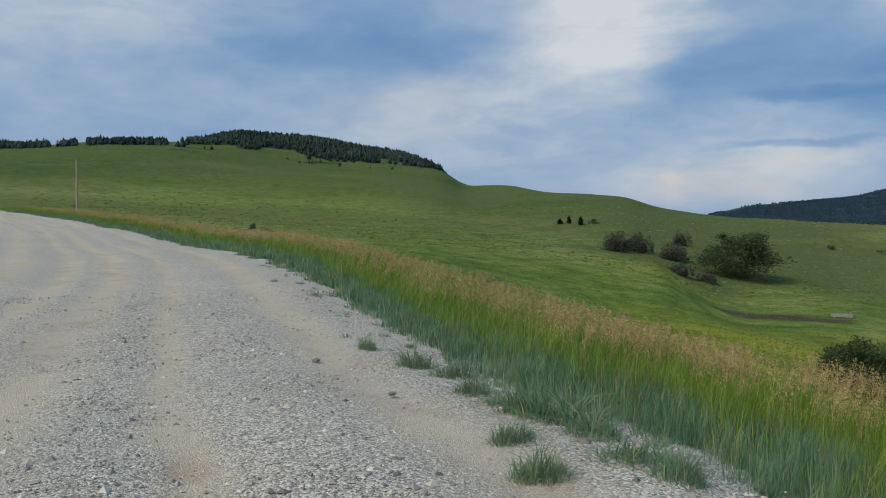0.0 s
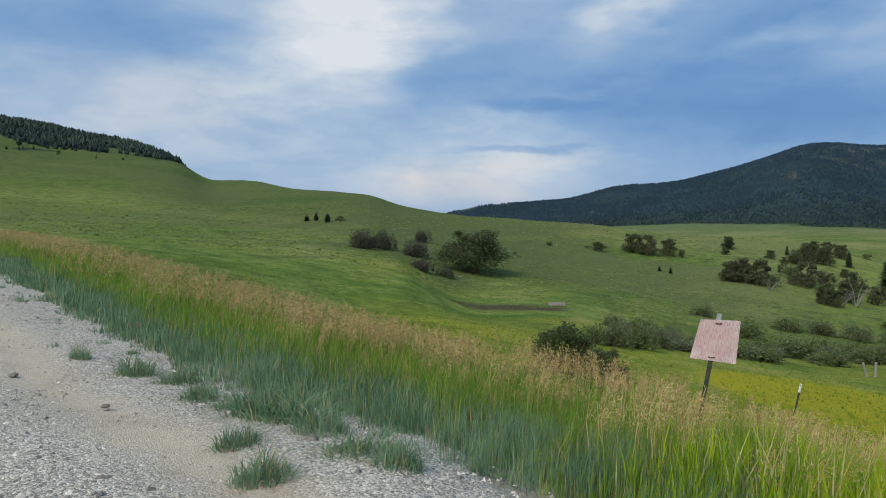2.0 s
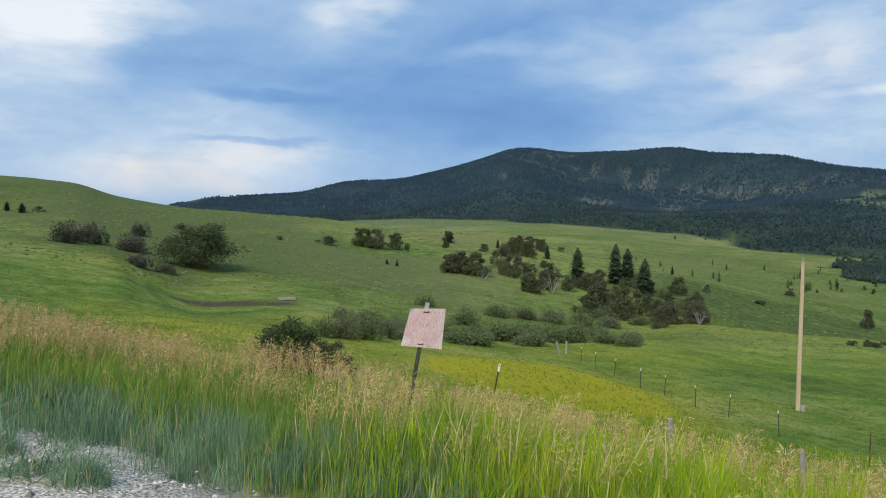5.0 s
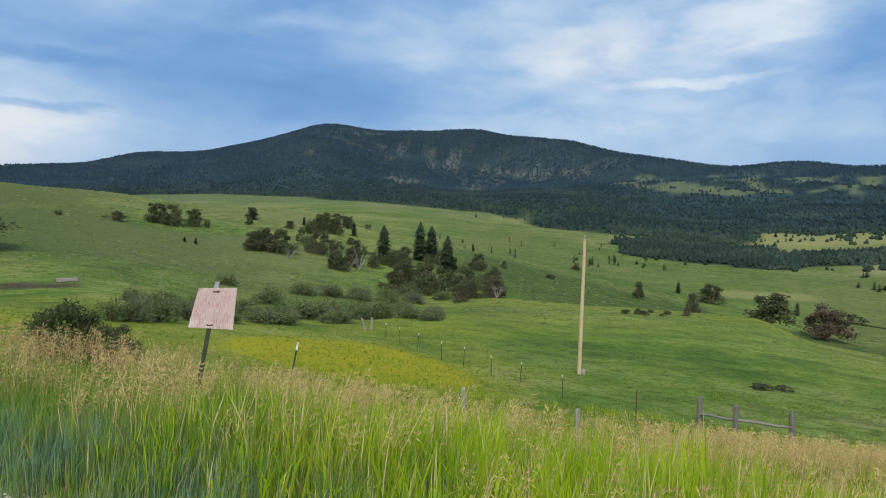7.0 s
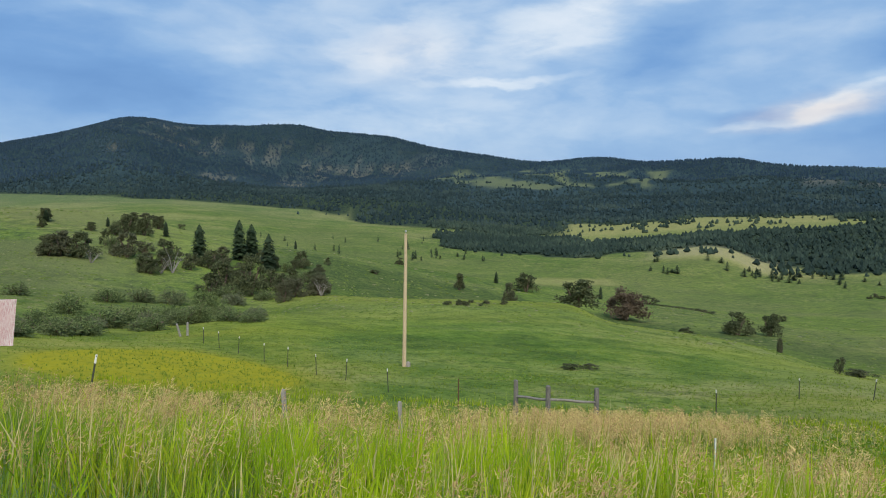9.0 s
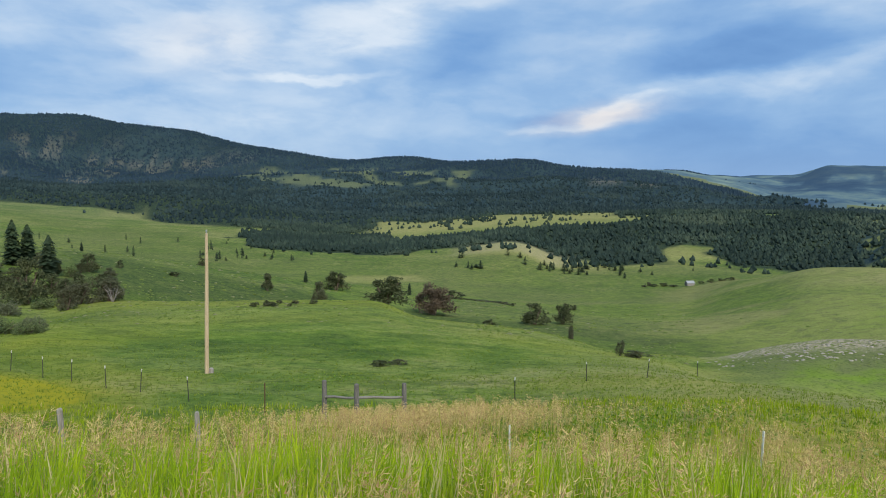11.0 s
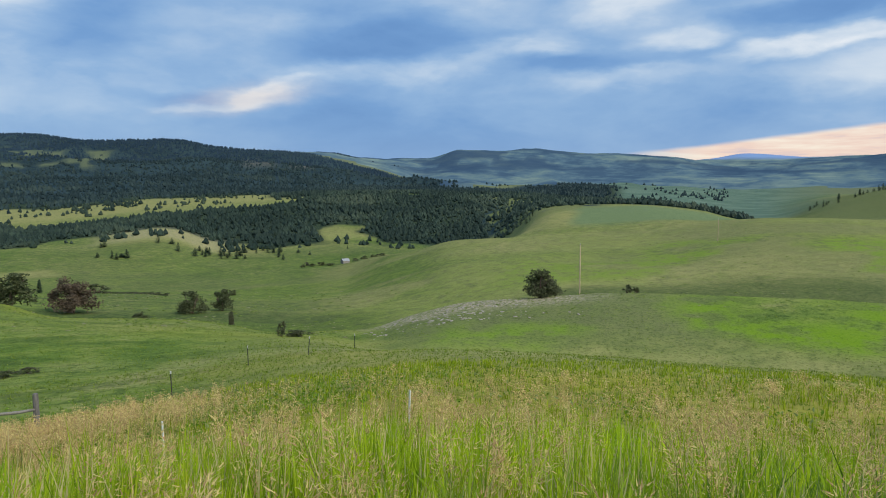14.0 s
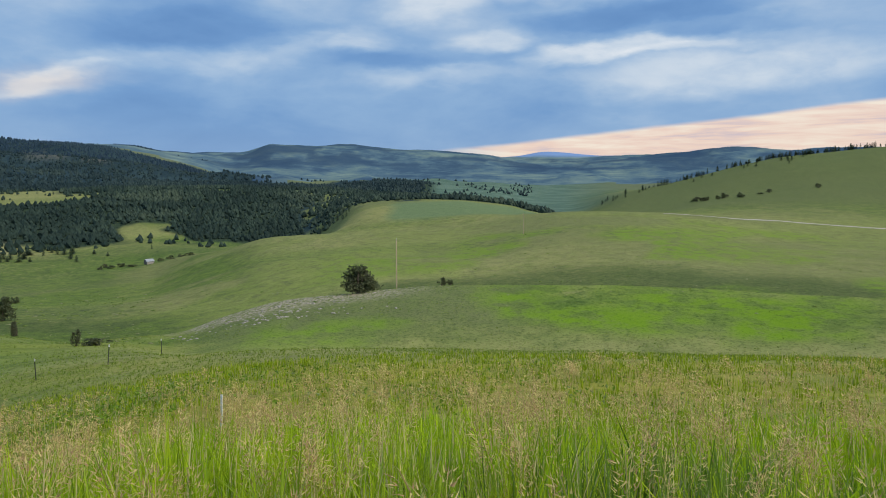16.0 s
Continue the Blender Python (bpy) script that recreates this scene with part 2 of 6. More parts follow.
# ---------------------------------------------------------------- the lie of the land
# Each line runs round the view: bearing in degrees, distance in metres, and the angle at which it rises over the eye's level.
NEAR = {  # heights on the roadside slope at 4, 9, 16, 27 and 45 m
    -80: (-1.5, -1.5, -1.35, -1.0, -0.4), -50: (-1.6, -1.57, -1.4, -1.1, -0.8), -35: (-1.6, -1.75, -2.0, -2.3, -2.5),
    -20: (-1.6, -2.05, -2.8, -3.9, -5.1), -10: (-1.7, -2.35, -3.4, -4.8, -6.2), 5: (-1.75, -2.65, -4.2, -6.2, -8.0),
    15: (-1.8, -2.9, -4.7, -6.9, -9.0), 22: (-1.85, -3.1, -5.0, -7.3, -9.7), 32: (-1.9, -3.3, -5.3, -7.8, -10.3),
    43: (-1.95, -3.45, -5.4, -8.0, -10.6), 55: (-1.95, -3.5, -5.3, -7.8, -10.8), 66: (-1.95, -3.4, -5.1, -7.2, -10.3),
    75: (-1.95, -3.3, -4.9, -6.8, -10.2), 95: (-1.95, -3.2, -4.8, -6.6, -10.6), 123: (-1.9, -2.9, -4.2, -5.75, -9.6), 140: (-1.8, -2.4, -3.2, -4.5, -8.0)}
HOLLOW = [(-80, 110, 1.2), (-63, 120, 1.2), (-50, 110, 0.2), (-35, 110, -0.7), (-20, 100, -2.6), (-13, 72, -6.3), (-7, 72, -6.2), (3, 72, -8.0), (12, 75, -9.0), (20, 75, -8.9),
          (30, 75, -9.6), (40, 75, -9.8), (50, 75, -10.4), (58, 75, -11.0), (66, 75, -11.7), (75, 62, -13.6), (95, 62, -13.8), (123, 62, -12.8), (140, 62, -10)]
RISE = [(-80, 300, 3.0), (-50, 300, 2.2), (-35, 250, 0.8), (-22, 130, -1.3), (-14, 110, -3.4), (-7, 110, -4.2), (3, 110, -6.0), (12, 115, -7.0), (20, 115, -8.0), (25, 115, -7.5),
        (36, 120, -7.5), (44, 120, -7.7), (48, 115, -9.0), (58, 110, -10.1), (64, 100, -11.3), (70, 95, -11.2), (74, 92, -10.15), (78, 92, -9.2), (85, 92, -8.6), (90, 92, -8.2), (101, 92, -8.0), (123, 92, -7.7), (140, 92, -7)]
SPUR = [(-80, 650, 4.9), (-68, 650, 5.55), (-61, 650, 6.2), (-57, 650, 6.3), (-53, 650, 6.1), (-48.8, 650, 5.8), (-44.4, 650, 5.45), (-40, 650, 5.3), (-36.8, 650, 4.85), (-34, 600, 3.55), (-31, 570, 3.46),
        (-28.3, 520, 3.04), (-22.2, 480, 2.39), (-19.7, 450, 1.62), (-16.7, 420, 1.16), (-10.3, 330, 0.68), (-4.8, 290, 0.28), (3, 260, -0.55), (7.6, 250, -0.8), (10.6, 250, -1.15), (15.7, 230, -2.5),
        (23, 220, -3.7), (28, 220, -4.7), (36, 220, -6.5), (45, 220, -7.9), (50, 210, -8.8), (58, 200, -9.4), (66, 195, -9.7), (74, 180, -9.4), (85, 150, -9.0)]
SPUR2 = [(95, 150, -8.7), (123, 150, -8.3), (140, 150, -8)]
FLOOR = [(-80, 850, 5.0), (-68, 850, 5.4), (-61, 850, 6.2), (-56.2, 850, 6.4), (-51.8, 850, 7.3), (-47.1, 850, 7.05), (-43.6, 850, 6.45), (-40, 850, 5.85), (-36.8, 850, 4.75), (-34, 800, 3.2), (-28, 720, 2.4),
         (-20, 650, 1.0), (-16, 600, 0.2), (-10, 520, -0.7), (-5, 480, -1.5), (3, 450, -3.0), (10, 450, -4.0), (16, 450, -4.6), (23, 460, -4.9), (30, 480, -5.2), (42, 500, -5.6), (50, 500, -6.2)]
FLOOR2 = [(58, 510, -6.3), (68, 500, -6.1), (73.4, 400, -5.35), (77.6, 340, -4.55), (83, 330, -4.2), (92, 330, -3.57), (96.4, 330, -2.97), (100.8, 330, -2.4), (105, 330, -2.3), (109, 330, -2.47), (117, 330, -3.05), (123, 330, -3.45), (140, 330, -4)]
EDGE = [(-80, 1200, 4), (-37, 1200, 2.3), (-20, 1200, -0.2), (-10, 1200, -1), (3, 1200, -1), (12, 1200, -0.4), (16, 1200, -0.6), (23, 1100, -1.65), (30, 900, -2.4), (36, 680, -3.8), (42, 660, -4.2), (48, 650, -4.25),
        (55, 650, -3.6), (59, 640, -4.85), (63, 630, -4.95), (68, 640, -4.6), (73, 640, -4.8)]
EDGE2 = [(80, 600, -5.0), (82, 520, -4.2), (83.3, 480, -2.94), (85, 470, -2.07), (88.3, 470, -1.7), (92, 470, -1.57), (95.5, 470, -1.88), (99, 470, -2.5), (103, 500, -2.9), (106.4, 520, -2.4),
         (111.3, 560, -1.33), (115, 600, -0.71), (118.4, 620, -0.21), (123, 640, 0.1), (140, 700, 1)]
BENCH = [(-80, 1800, 2), (-20, 1800, -0.5), (12, 1500, -0.1), (20, 1400, -0.7), (26, 1250, -1.5), (35.5, 1000, -2.3), (42, 1000, -2.6), (47, 950, -2.4), (50, 950, -2.1), (59, 950, -1.2), (74.5, 1000, -0.6), (82, 1050, -0.7),
         (90, 1100, -1.2), (97, 1100, -1.9), (101, 1000, -2.2), (105, 900, -0.95), (109.2, 900, 0.12), (113.2, 900, 1.2), (116, 900, 1.8), (118.7, 900, 2.05), (122.6, 900, 2.42), (140, 900, 3)]
CLEARING = [(-80, 2500, 0), (-20, 2300, 0.2), (12, 1900, 0.7), (30, 1700, 0.5), (40, 1500, -0.8), (47, 1400, -0.95), (55, 1400, -0.38), (62, 1400, -0.35), (74, 1500, -0.3), (82, 1700, -0.4), (87, 2000, -0.1),
            (94, 2200, 0.0), (100, 2200, -0.5), (110, 2000, -0.5), (140, 2000, 0)]
CREST = [(-80, 3400, 1), (-30, 3400, 0.5), (-17.5, 3400, 0.98), (-13, 3400, 1.9), (-6.7, 3400, 2.35), (-2.3, 3400, 3.45), (0.3, 3400, 3.5), (4.1, 3400, 4.2), (7.3, 3400, 4.95), (11.2, 3400, 6.05), (15.6, 3400, 5.7),
         (19, 3400, 5.85), (22.5, 3400, 6.05), (25.2, 3400, 5.65), (29.6, 3400, 5.35), (34, 3300, 4.35), (38.1, 3200, 3.8), (42.1, 3100, 3.4), (46.4, 3100, 3.75), (50.2, 3000, 3.4)]
CREST2 = [(56, 2900, 3.55), (59, 2800, 3.1), (65.1, 2700, 2.75), (68.3, 2600, 2.15), (70.9, 2500, 1.3), (75, 2500, 0.3), (81, 2600, 0.15), (90, 2900, 0.5), (100, 2900, 0.35), (123, 2900, 0.6), (140, 2900, 1)]
RANGE = [(-80, 4300, 0.5), (55, 4300, 1.5), (67.8, 4300, 2.3), (70, 4300, 2.05), (75.4, 4300, 2.18), (77.6, 4300, 2.87), (83.7, 4300, 2.92), (87, 4300, 2.7), (92, 4300, 2.38), (96.3, 4300, 1.93), (100.7, 4300, 1.82),
         (103.3, 4300, 1.98), (109.2, 4300, 2.28), (113.1, 4300, 2.52), (116, 4300, 2.28), (125, 4300, 2.4), (140, 4300, 2)]
LAST = [(-80, 4850, 0.5), (60, 4850, 1.4), (92, 4850, 1.7), (97.2, 4850, 2.15), (99, 4850, 2.45), (103, 4850, 2.12), (107, 4850, 1.95), (112, 4850, 1.6), (140, 4850, 1.5)]


def pchip(xs, ys, x):
    """Smooth interpolation without overshoot."""
    xs, ys, x = np.asarray(xs, float), np.asarray(ys, float), np.asarray(x, float)
    h, d = np.diff(xs), np.diff(ys) / np.diff(xs)
    m = np.zeros_like(ys)
    same = d[:-1] * d[1:] > 0
    w1, w2 = 2 * h[1:] + h[:-1], h[1:] + 2 * h[:-1]
    with np.errstate(all="ignore"):
        m[1:-1] = np.where(same, (w1 + w2) / (w1 / d[:-1] + w2 / d[1:]), 0)
    m[0], m[-1] = d[0], d[-1]
    i = np.clip(np.searchsorted(xs, x) - 1, 0, len(xs) - 2)
    t = np.clip((x - xs[i]) / h[i], 0, 1)
    return (ys[i] * (1 + 2 * t) * (1 - t) ** 2 + m[i] * h[i] * t * (1 - t) ** 2 + ys[i + 1] * t * t * (3 - 2 * t) + m[i + 1] * h[i] * t * t * (t - 1))


def hashed(i, j, seed):
    v = np.sin(i * 127.1 + j * 311.7 + seed * 74.7) * 43758.5453
    return v - np.floor(v)


def value_noise(x, y, seed=0):
    i, j = np.floor(x), np.floor(y)
    u, v = x - i, y - j
    u, v = u * u * (3 - 2 * u), v * v * (3 - 2 * v)
    a, b, c, d = (hashed(i + p, j + q, seed) for p, q in ((0, 0), (1, 0), (0, 1), (1, 1)))
    return (a * (1 - u) + b * u) * (1 - v) + (c * (1 - u) + d * u) * v


def fbm(x, y, seed=0, octaves=4):
    total, k = 0, 0.5
    for o in range(octaves):
        total = total + k * (value_noise(x, y, seed + o) - 0.5)
        x, y, k = x * 2.03, y * 2.03, k * 0.5
    return total


BEARINGS = np.concatenate([np.arange(-75, 130, 0.33), np.arange(130, 284, 3.0), [285.0]])   # the last column meets the first
VIEW = np.where(BEARINGS > 180, np.where(BEARINGS > 210, -80, 140), BEARINGS)       # behind the camera the land goes on as at the ends
VIEW = np.clip(VIEW, -80, 140)
RINGS = np.concatenate([[0.0], np.geomspace(0.5, 4900, 320)])
KNOT_R, KNOT_Z = [np.zeros_like(VIEW)], [np.full_like(VIEW, -1.6)]
for k, r in enumerate((4, 9, 16, 27, 45)):
    KNOT_R.append(np.full_like(VIEW, r))
    KNOT_Z.append(pchip(list(NEAR), [v[k] for v in NEAR.values()], VIEW))
CREST = [(b, r, e - 0.12) for b, r, e in CREST]          # the trees stand above the crest
CREST2 = [(b, r, e - 0.12) for b, r, e in CREST2]
for line in (HOLLOW, RISE, SPUR + SPUR2, FLOOR + FLOOR2, EDGE + EDGE2, BENCH, CLEARING, CREST + CREST2, RANGE, LAST):
    b, r, e = (np.array(c, float) for c in zip(*line))
    rr = pchip(b, r, VIEW)
    KNOT_R.append(rr)
    KNOT_Z.append(rr * np.tan(np.radians(pchip(b, e, VIEW))))
# a hollow behind the first rise, deepest behind the green hump and the rocky mound
DEPTH = [(-80, 0), (14, 0), (22, 1), (28, 4), (36, 5.5), (44, 6), (52, 4), (60, 3), (66, 3), (74, 5), (85, 6), (100, 5), (112, 4.5), (123, 4), (140, 2)]
# the mountain's front: a long spur that comes down from the top, with a darker bay beside it
SHOULDER = [(-80, 0.5), (-30, 0.3), (-17, 0.75), (-12, 1.2), (-6, 1.75), (-2, 2.4), (2, 2.9), (6, 3.9), (10, 5.2), (12.5, 5.0), (15, 4.2), (18, 3.3), (21, 2.2), (25, 1.7), (30, 2.0), (35, 2.5), (40, 2.45), (46, 2.1), (52, 1.9), (58, 1.9), (63, 1.6), (68, 0.9), (72, 0.3), (90, 0.1), (140, 0.3)]
shoulder_r = KNOT_R[12] + 0.62 * (KNOT_R[13] - KNOT_R[12])
shoulder_z = shoulder_r * np.tan(np.radians(pchip(*zip(*SHOULDER), VIEW)))
dip_r = KNOT_R[7] + 0.35 * (KNOT_R[8] - KNOT_R[7])
dip_z = KNOT_Z[7] + 0.35 * (KNOT_Z[8] - KNOT_Z[7]) - pchip(*zip(*DEPTH), VIEW)
KNOT_R.insert(13, shoulder_r)
KNOT_Z.insert(13, shoulder_z)
KNOT_R.insert(8, dip_r)
KNOT_Z.insert(8, dip_z)
KNOT_BAND = np.concatenate([np.arange(8), [7.5], np.arange(8, 13), [12.62], np.arange(13, len(KNOT_R) - 2)])
KNOT_R, KNOT_Z = np.array(KNOT_R), np.array(KNOT_Z)
HEIGHT, BAND = np.zeros((len(RINGS), len(VIEW))), np.zeros((len(RINGS), len(VIEW)))
for c in range(len(VIEW)):
    HEIGHT[:, c] = pchip(KNOT_R[:, c], KNOT_Z[:, c], RINGS)
    BAND[:, c] = np.interp(RINGS, KNOT_R[:, c], KNOT_BAND)
# the far side of each crest line is close by; round off the fan of the columns a little
for _ in range(2):
    HEIGHT[:, 1:-1] = 0.25 * HEIGHT[:, :-2] + 0.5 * HEIGHT[:, 1:-1] + 0.25 * HEIGHT[:, 2:]
GX, GY = RINGS[:, None] * np.sin(np.radians(BEARINGS)), RINGS[:, None] * np.cos(np.radians(BEARINGS))
away = np.clip((RINGS[:, None] - 6) / 40, 0, 1)
HEIGHT += away * 0.9 * fbm(GX / 22, GY / 22, 3) + np.clip(RINGS[:, None] / 2, 0, 1) * 0.16 * fbm(GX / 2.3, GY / 2.3, 9, 3)
HEIGHT += np.clip((RINGS[:, None] - 60) / 200, 0, 1) * 3.0 * fbm(GX / 70, GY / 70, 5) * np.clip(1 - (BAND - 9) / 3, 0, 1)
ramp = np.clip((BAND - 12) / 0.5, 0, 1) * np.clip((13.0 - BAND) / 0.45, 0, 1)
HEIGHT += ramp * 150 * (np.abs(fbm(GX / 700, GY / 700, 21, 5)) * -1.6 + 0.16)       # gullies and spurs of the mountain
HEIGHT += np.clip((BAND - 13) / 0.5, 0, 1) * np.clip((14.0 - BAND) / 0.4, 0, 1) * 90 * (np.abs(fbm(GX / 600, GY / 600, 31, 5)) * -1.6 + 0.16)

HEIGHT += np.clip((BAND - 13.4) / 0.4, 0, 1) * np.clip((14.6 - BAND) / 0.3, 0, 1) * 26 * fbm(GX / 170, GY / 170, 67, 5)        # broken skyline of the far range


def sample(grid, x, y):
    """A value of the land's grid at places in the plan."""
    x, y = np.asarray(x, float), np.asarray(y, float)
    r = np.hypot(x, y)
    b = np.degrees(np.arctan2(x, y))
    b = np.where(b < -75, b + 360, b)
    i = np.clip(np.searchsorted(RINGS, r) - 1, 0, len(RINGS) - 2)
    j = np.clip(np.searchsorted(BEARINGS, b) - 1, 0, len(BEARINGS) - 2)
    u = np.clip((r - RINGS[i]) / (RINGS[i + 1] - RINGS[i]), 0, 1)
    v = np.clip((b - BEARINGS[j]) / (BEARINGS[j + 1] - BEARINGS[j]), 0, 1)
    return (grid[i, j] * (1 - u) + grid[i + 1, j] * u) * (1 - v) + (grid[i, j + 1] * (1 - u) + grid[i + 1, j + 1] * u) * v


# the gravel road: its right edge, from far ahead to behind the camera
ROAD_EDGE = [(-190, 62), (-112, 45), (-57, 31.5), (-34.7, 22.4), (-20, 16), (-13.5, 12.2), (-9.2, 9.4), (-6.2, 7.4), (-3.3, 5.7), (-1.15, 4.4), (0.15, 2.9), (0.9, 1.2), (1.1, -1), (0.7, -4), (-0.5, -10), (-6, -26), (-20, -60)]
ROAD_WIDTH = 8.5
edge_s = np.concatenate([[0], np.cumsum([math.dist(a, b) for a, b in zip(ROAD_EDGE, ROAD_EDGE[1:])])])
ROAD_S = np.arange(0, edge_s[-1], 0.4)
ROAD_X, ROAD_Y = pchip(edge_s, [p[0] for p in ROAD_EDGE], ROAD_S), pchip(edge_s, [p[1] for p in ROAD_EDGE], ROAD_S)
for _ in range(12):
    for c in (ROAD_X, ROAD_Y):
        c[1:-1] = 0.25 * c[:-2] + 0.5 * c[1:-1] + 0.25 * c[2:]
tx, ty = np.gradient(ROAD_X), np.gradient(ROAD_Y)
tl = np.hypot(tx, ty)
ROAD_NX, ROAD_NY = ty / tl, -tx / tl     # to the left of one who goes from afar to the camera is the meadow's side: flip to the road's side
ROAD_NX, ROAD_NY = ROAD_NX * np.sign(ROAD_NX[200] * -1 + 1e-9), ROAD_NY * np.sign(ROAD_NX[200] * -1 + 1e-9)


def road_place(x, y):
    """How far a place lies inside the road's right edge (metres, below zero: on the verge), and how far along."""
    x, y = np.ravel(x), np.ravel(y)
    inside, along = np.full(len(x), -99.0), np.zeros(len(x))
    near = np.where((np.hypot(x, y) < 200) & (x < 6))[0]
    for chunk in np.array_split(near, max(1, len(near) // 4000)):
        d2 = (x[chunk, None] - ROAD_X) ** 2 + (y[chunk, None] - ROAD_Y) ** 2
        k = d2.argmin(1)
        inside[chunk] = (x[chunk] - ROAD_X[k]) * ROAD_NX[k] + (y[chunk] - ROAD_Y[k]) * ROAD_NY[k]
        along[chunk] = ROAD_S[k]
    return inside, along


INSIDE = road_place(GX, GY)[0].reshape(GX.shape)
on_road = np.clip((INSIDE + 1.1 + 0.8 * np.clip((-0.3 - GX) / 0.9, 0, 1)) / 0.6, 0, 1) * np.clip((ROAD_WIDTH + 0.8 - INSIDE) / 0.8, 0, 1)


def mesh_from(name, verts, faces, mats=(), index=None, smooth=False):
    """A mesh from arrays: faces is (n, 3) or (n, 4)."""
    me = bpy.data.meshes.new(name)
    verts, faces = np.asarray(verts, np.float32), np.asarray(faces, np.int32)
    n, k = faces.shape
    me.vertices.add(len(verts))
    me.vertices.foreach_set("co", verts.ravel())
    me.loops.add(n * k)
    me.loops.foreach_set("vertex_index", faces.ravel())
    me.polygons.add(n)
    me.polygons.foreach_set("loop_start", np.arange(n, dtype=np.int32) * k)
    for m in mats:
        me.materials.append(m)
    if index is not None:
        me.polygons.foreach_set("material_index", np.asarray(index, np.int32))
    me.polygons.foreach_set("use_smooth", np.full(n, smooth))
    me.update(calc_edges=True)
    return me


def grid_faces(rows, cols):
    i = np.arange((rows - 1) * cols).reshape(rows - 1, cols)[:, :-1].ravel()
    return np.stack([i, i + 1, i + cols + 1, i + cols], 1)


def give(me, name, values):
    me.attributes.new(name, "FLOAT", "POINT").data.foreach_set("value", np.ravel(values).astype(np.float32))


def bump(x, lo, hi, soft):
    return np.clip((x - lo) / soft + 0.5, 0, 1) * np.clip((hi - x) / soft + 0.5, 0, 1)


# what covers the land, by bearing and band between the lines
B2 = np.broadcast_to(np.where(BEARINGS > 210, BEARINGS - 360, BEARINGS), BAND.shape)
patchy = fbm(GX / 160, GY / 160, 41) * 2
grain = fbm(GX / 40, GY / 40, 47) * 2
ragged = fbm(GX / 55, GY / 55, 57, 3) * np.clip((BAND - 7.5) / 0.3, 0, 1)
WOODS = np.zeros_like(BAND)
WOODS = np.maximum(WOODS, bump(BAND + 0.35 * patchy, 11.55, 13.06, 0.2) * bump(B2, -30, 78, 4))                          # mountain
WOODS = np.maximum(WOODS, bump(BAND + 0.12 * grain + 0.35 * ragged * np.clip((BAND - 10.4) / 0.3, 0, 1), 10.05 + 0.13 * np.maximum(bump(B2, 47, 62, 2), bump(B2, 79, 140, 2)), 10.96 - 0.24 * bump(B2, 45, 64, 3), 0.14) * bump(B2 + 3 * grain, 34, 99, 2))                # bench
WOODS = np.maximum(WOODS, bump(BAND + 0.2 * patchy, 11.35, 12.2, 0.2) * np.maximum(bump(B2, 10, 27, 3), 0) + 0 * BAND)
WOODS = np.maximum(WOODS, bump(BAND + 0.2 * patchy, 11.1, 12.2, 0.2) * np.maximum(bump(B2, 27, 44, 3), bump(B2, 63, 90, 3)))
WOODS = np.maximum(WOODS, bump(BAND + 0.1 * patchy, 11.98, 12.3, 0.1) * bump(B2, 40, 66, 3))
WOODS = np.maximum(WOODS, bump(BAND + 0.1 * grain, 8.02, 8.5, 0.08) * np.clip(bump(B2, -80, -64.8, 0.3) + bump(B2, -64.3, -63.2, 0.3) + bump(B2, -62.7, -57.2, 0.3), 0, 1))
WOODS = np.maximum(WOODS, bump(BAND + 0.5 * grain, 8.12, 9.5, 0.15) * bump(B2 + 2 * grain, -56.5, -36.5, 1.0))              # wooded cap
UPWARD = np.degrees(np.arctan2(HEIGHT, np.maximum(RINGS[:, None], 1)))
strips = fbm(GX / 90, GY / 90, 87, 4) * 2
glade = bump(UPWARD + 0.9 * strips, 1.25, 2.95, 0.5) * bump(B2 + 5 * strips, 34, 52.5, 1.5) * bump(BAND, 11.9, 12.95, 0.1) * np.clip(0.75 + strips * 3.5, 0.15, 1)      # open parks high on the mountain
WOODS *= 1 - 0.64 * glade
WOODS *= 1 - 0.08 * bump(BAND, 12.25, 12.9, 0.1) * np.clip(fbm(GX / 50, GY / 50, 53) * 7 - 0.3, 0, 1)
WOODS *= 1 - 0.8 * bump(BAND + 0.06 * grain, 10.08, 10.35, 0.05) * bump(B2 + 2 * grain, 66.5, 71, 1.5)                   # grass tongue by the shed
WOODS *= 1 - 0.85 * bump(BAND, 10.05, 10.97, 0.05) * bump(B2 + 1.5 * grain, 80.5, 87.5, 1.5) * np.clip(0.55 + strips * 5, 0, 1)      # grassy breaks at the wood's end
WOODS = np.maximum(WOODS, 0.8 * bump(BAND + 0.25 * patchy, 13.4, 14.02, 0.2) * np.clip(patchy * 6 + 1.0, 0, 1))
DRY = np.clip(0.12 + patchy * 1.2 + grain * 0.6, 0, 0.5) * np.clip((BAND - 5) / 3, 0, 1)
DRY *= 1 - 0.65 * bump(BAND, 8.1, 10, 0.4) * bump(B2, 18, 74, 5)
DRY = np.maximum(DRY, 0.8 * bump(BAND + 0.15 * grain, 9.82, 10.2, 0.1) * bump(B2 + 2 * grain, 51, 62, 3))
DRY = np.maximum(DRY, 0.55 * bump(BAND, 8.6, 9.3, 0.3) * bump(B2, 74, 130, 5))
DRY = np.maximum(DRY, 0.8 * bump(BAND, 10.9, 11.9, 0.3) * bump(B2, 42, 66, 4))
DRY = np.maximum(DRY, 0.5 * bump(BAND, 4.0, 5.3, 0.6) * bump(B2, 58, 140, 8))
LUSH = np.clip(0.02 + grain * 1.5, 0, 0.18) * bump(BAND, 5, 9, 1) * bump(B2, 10, 140, 10)
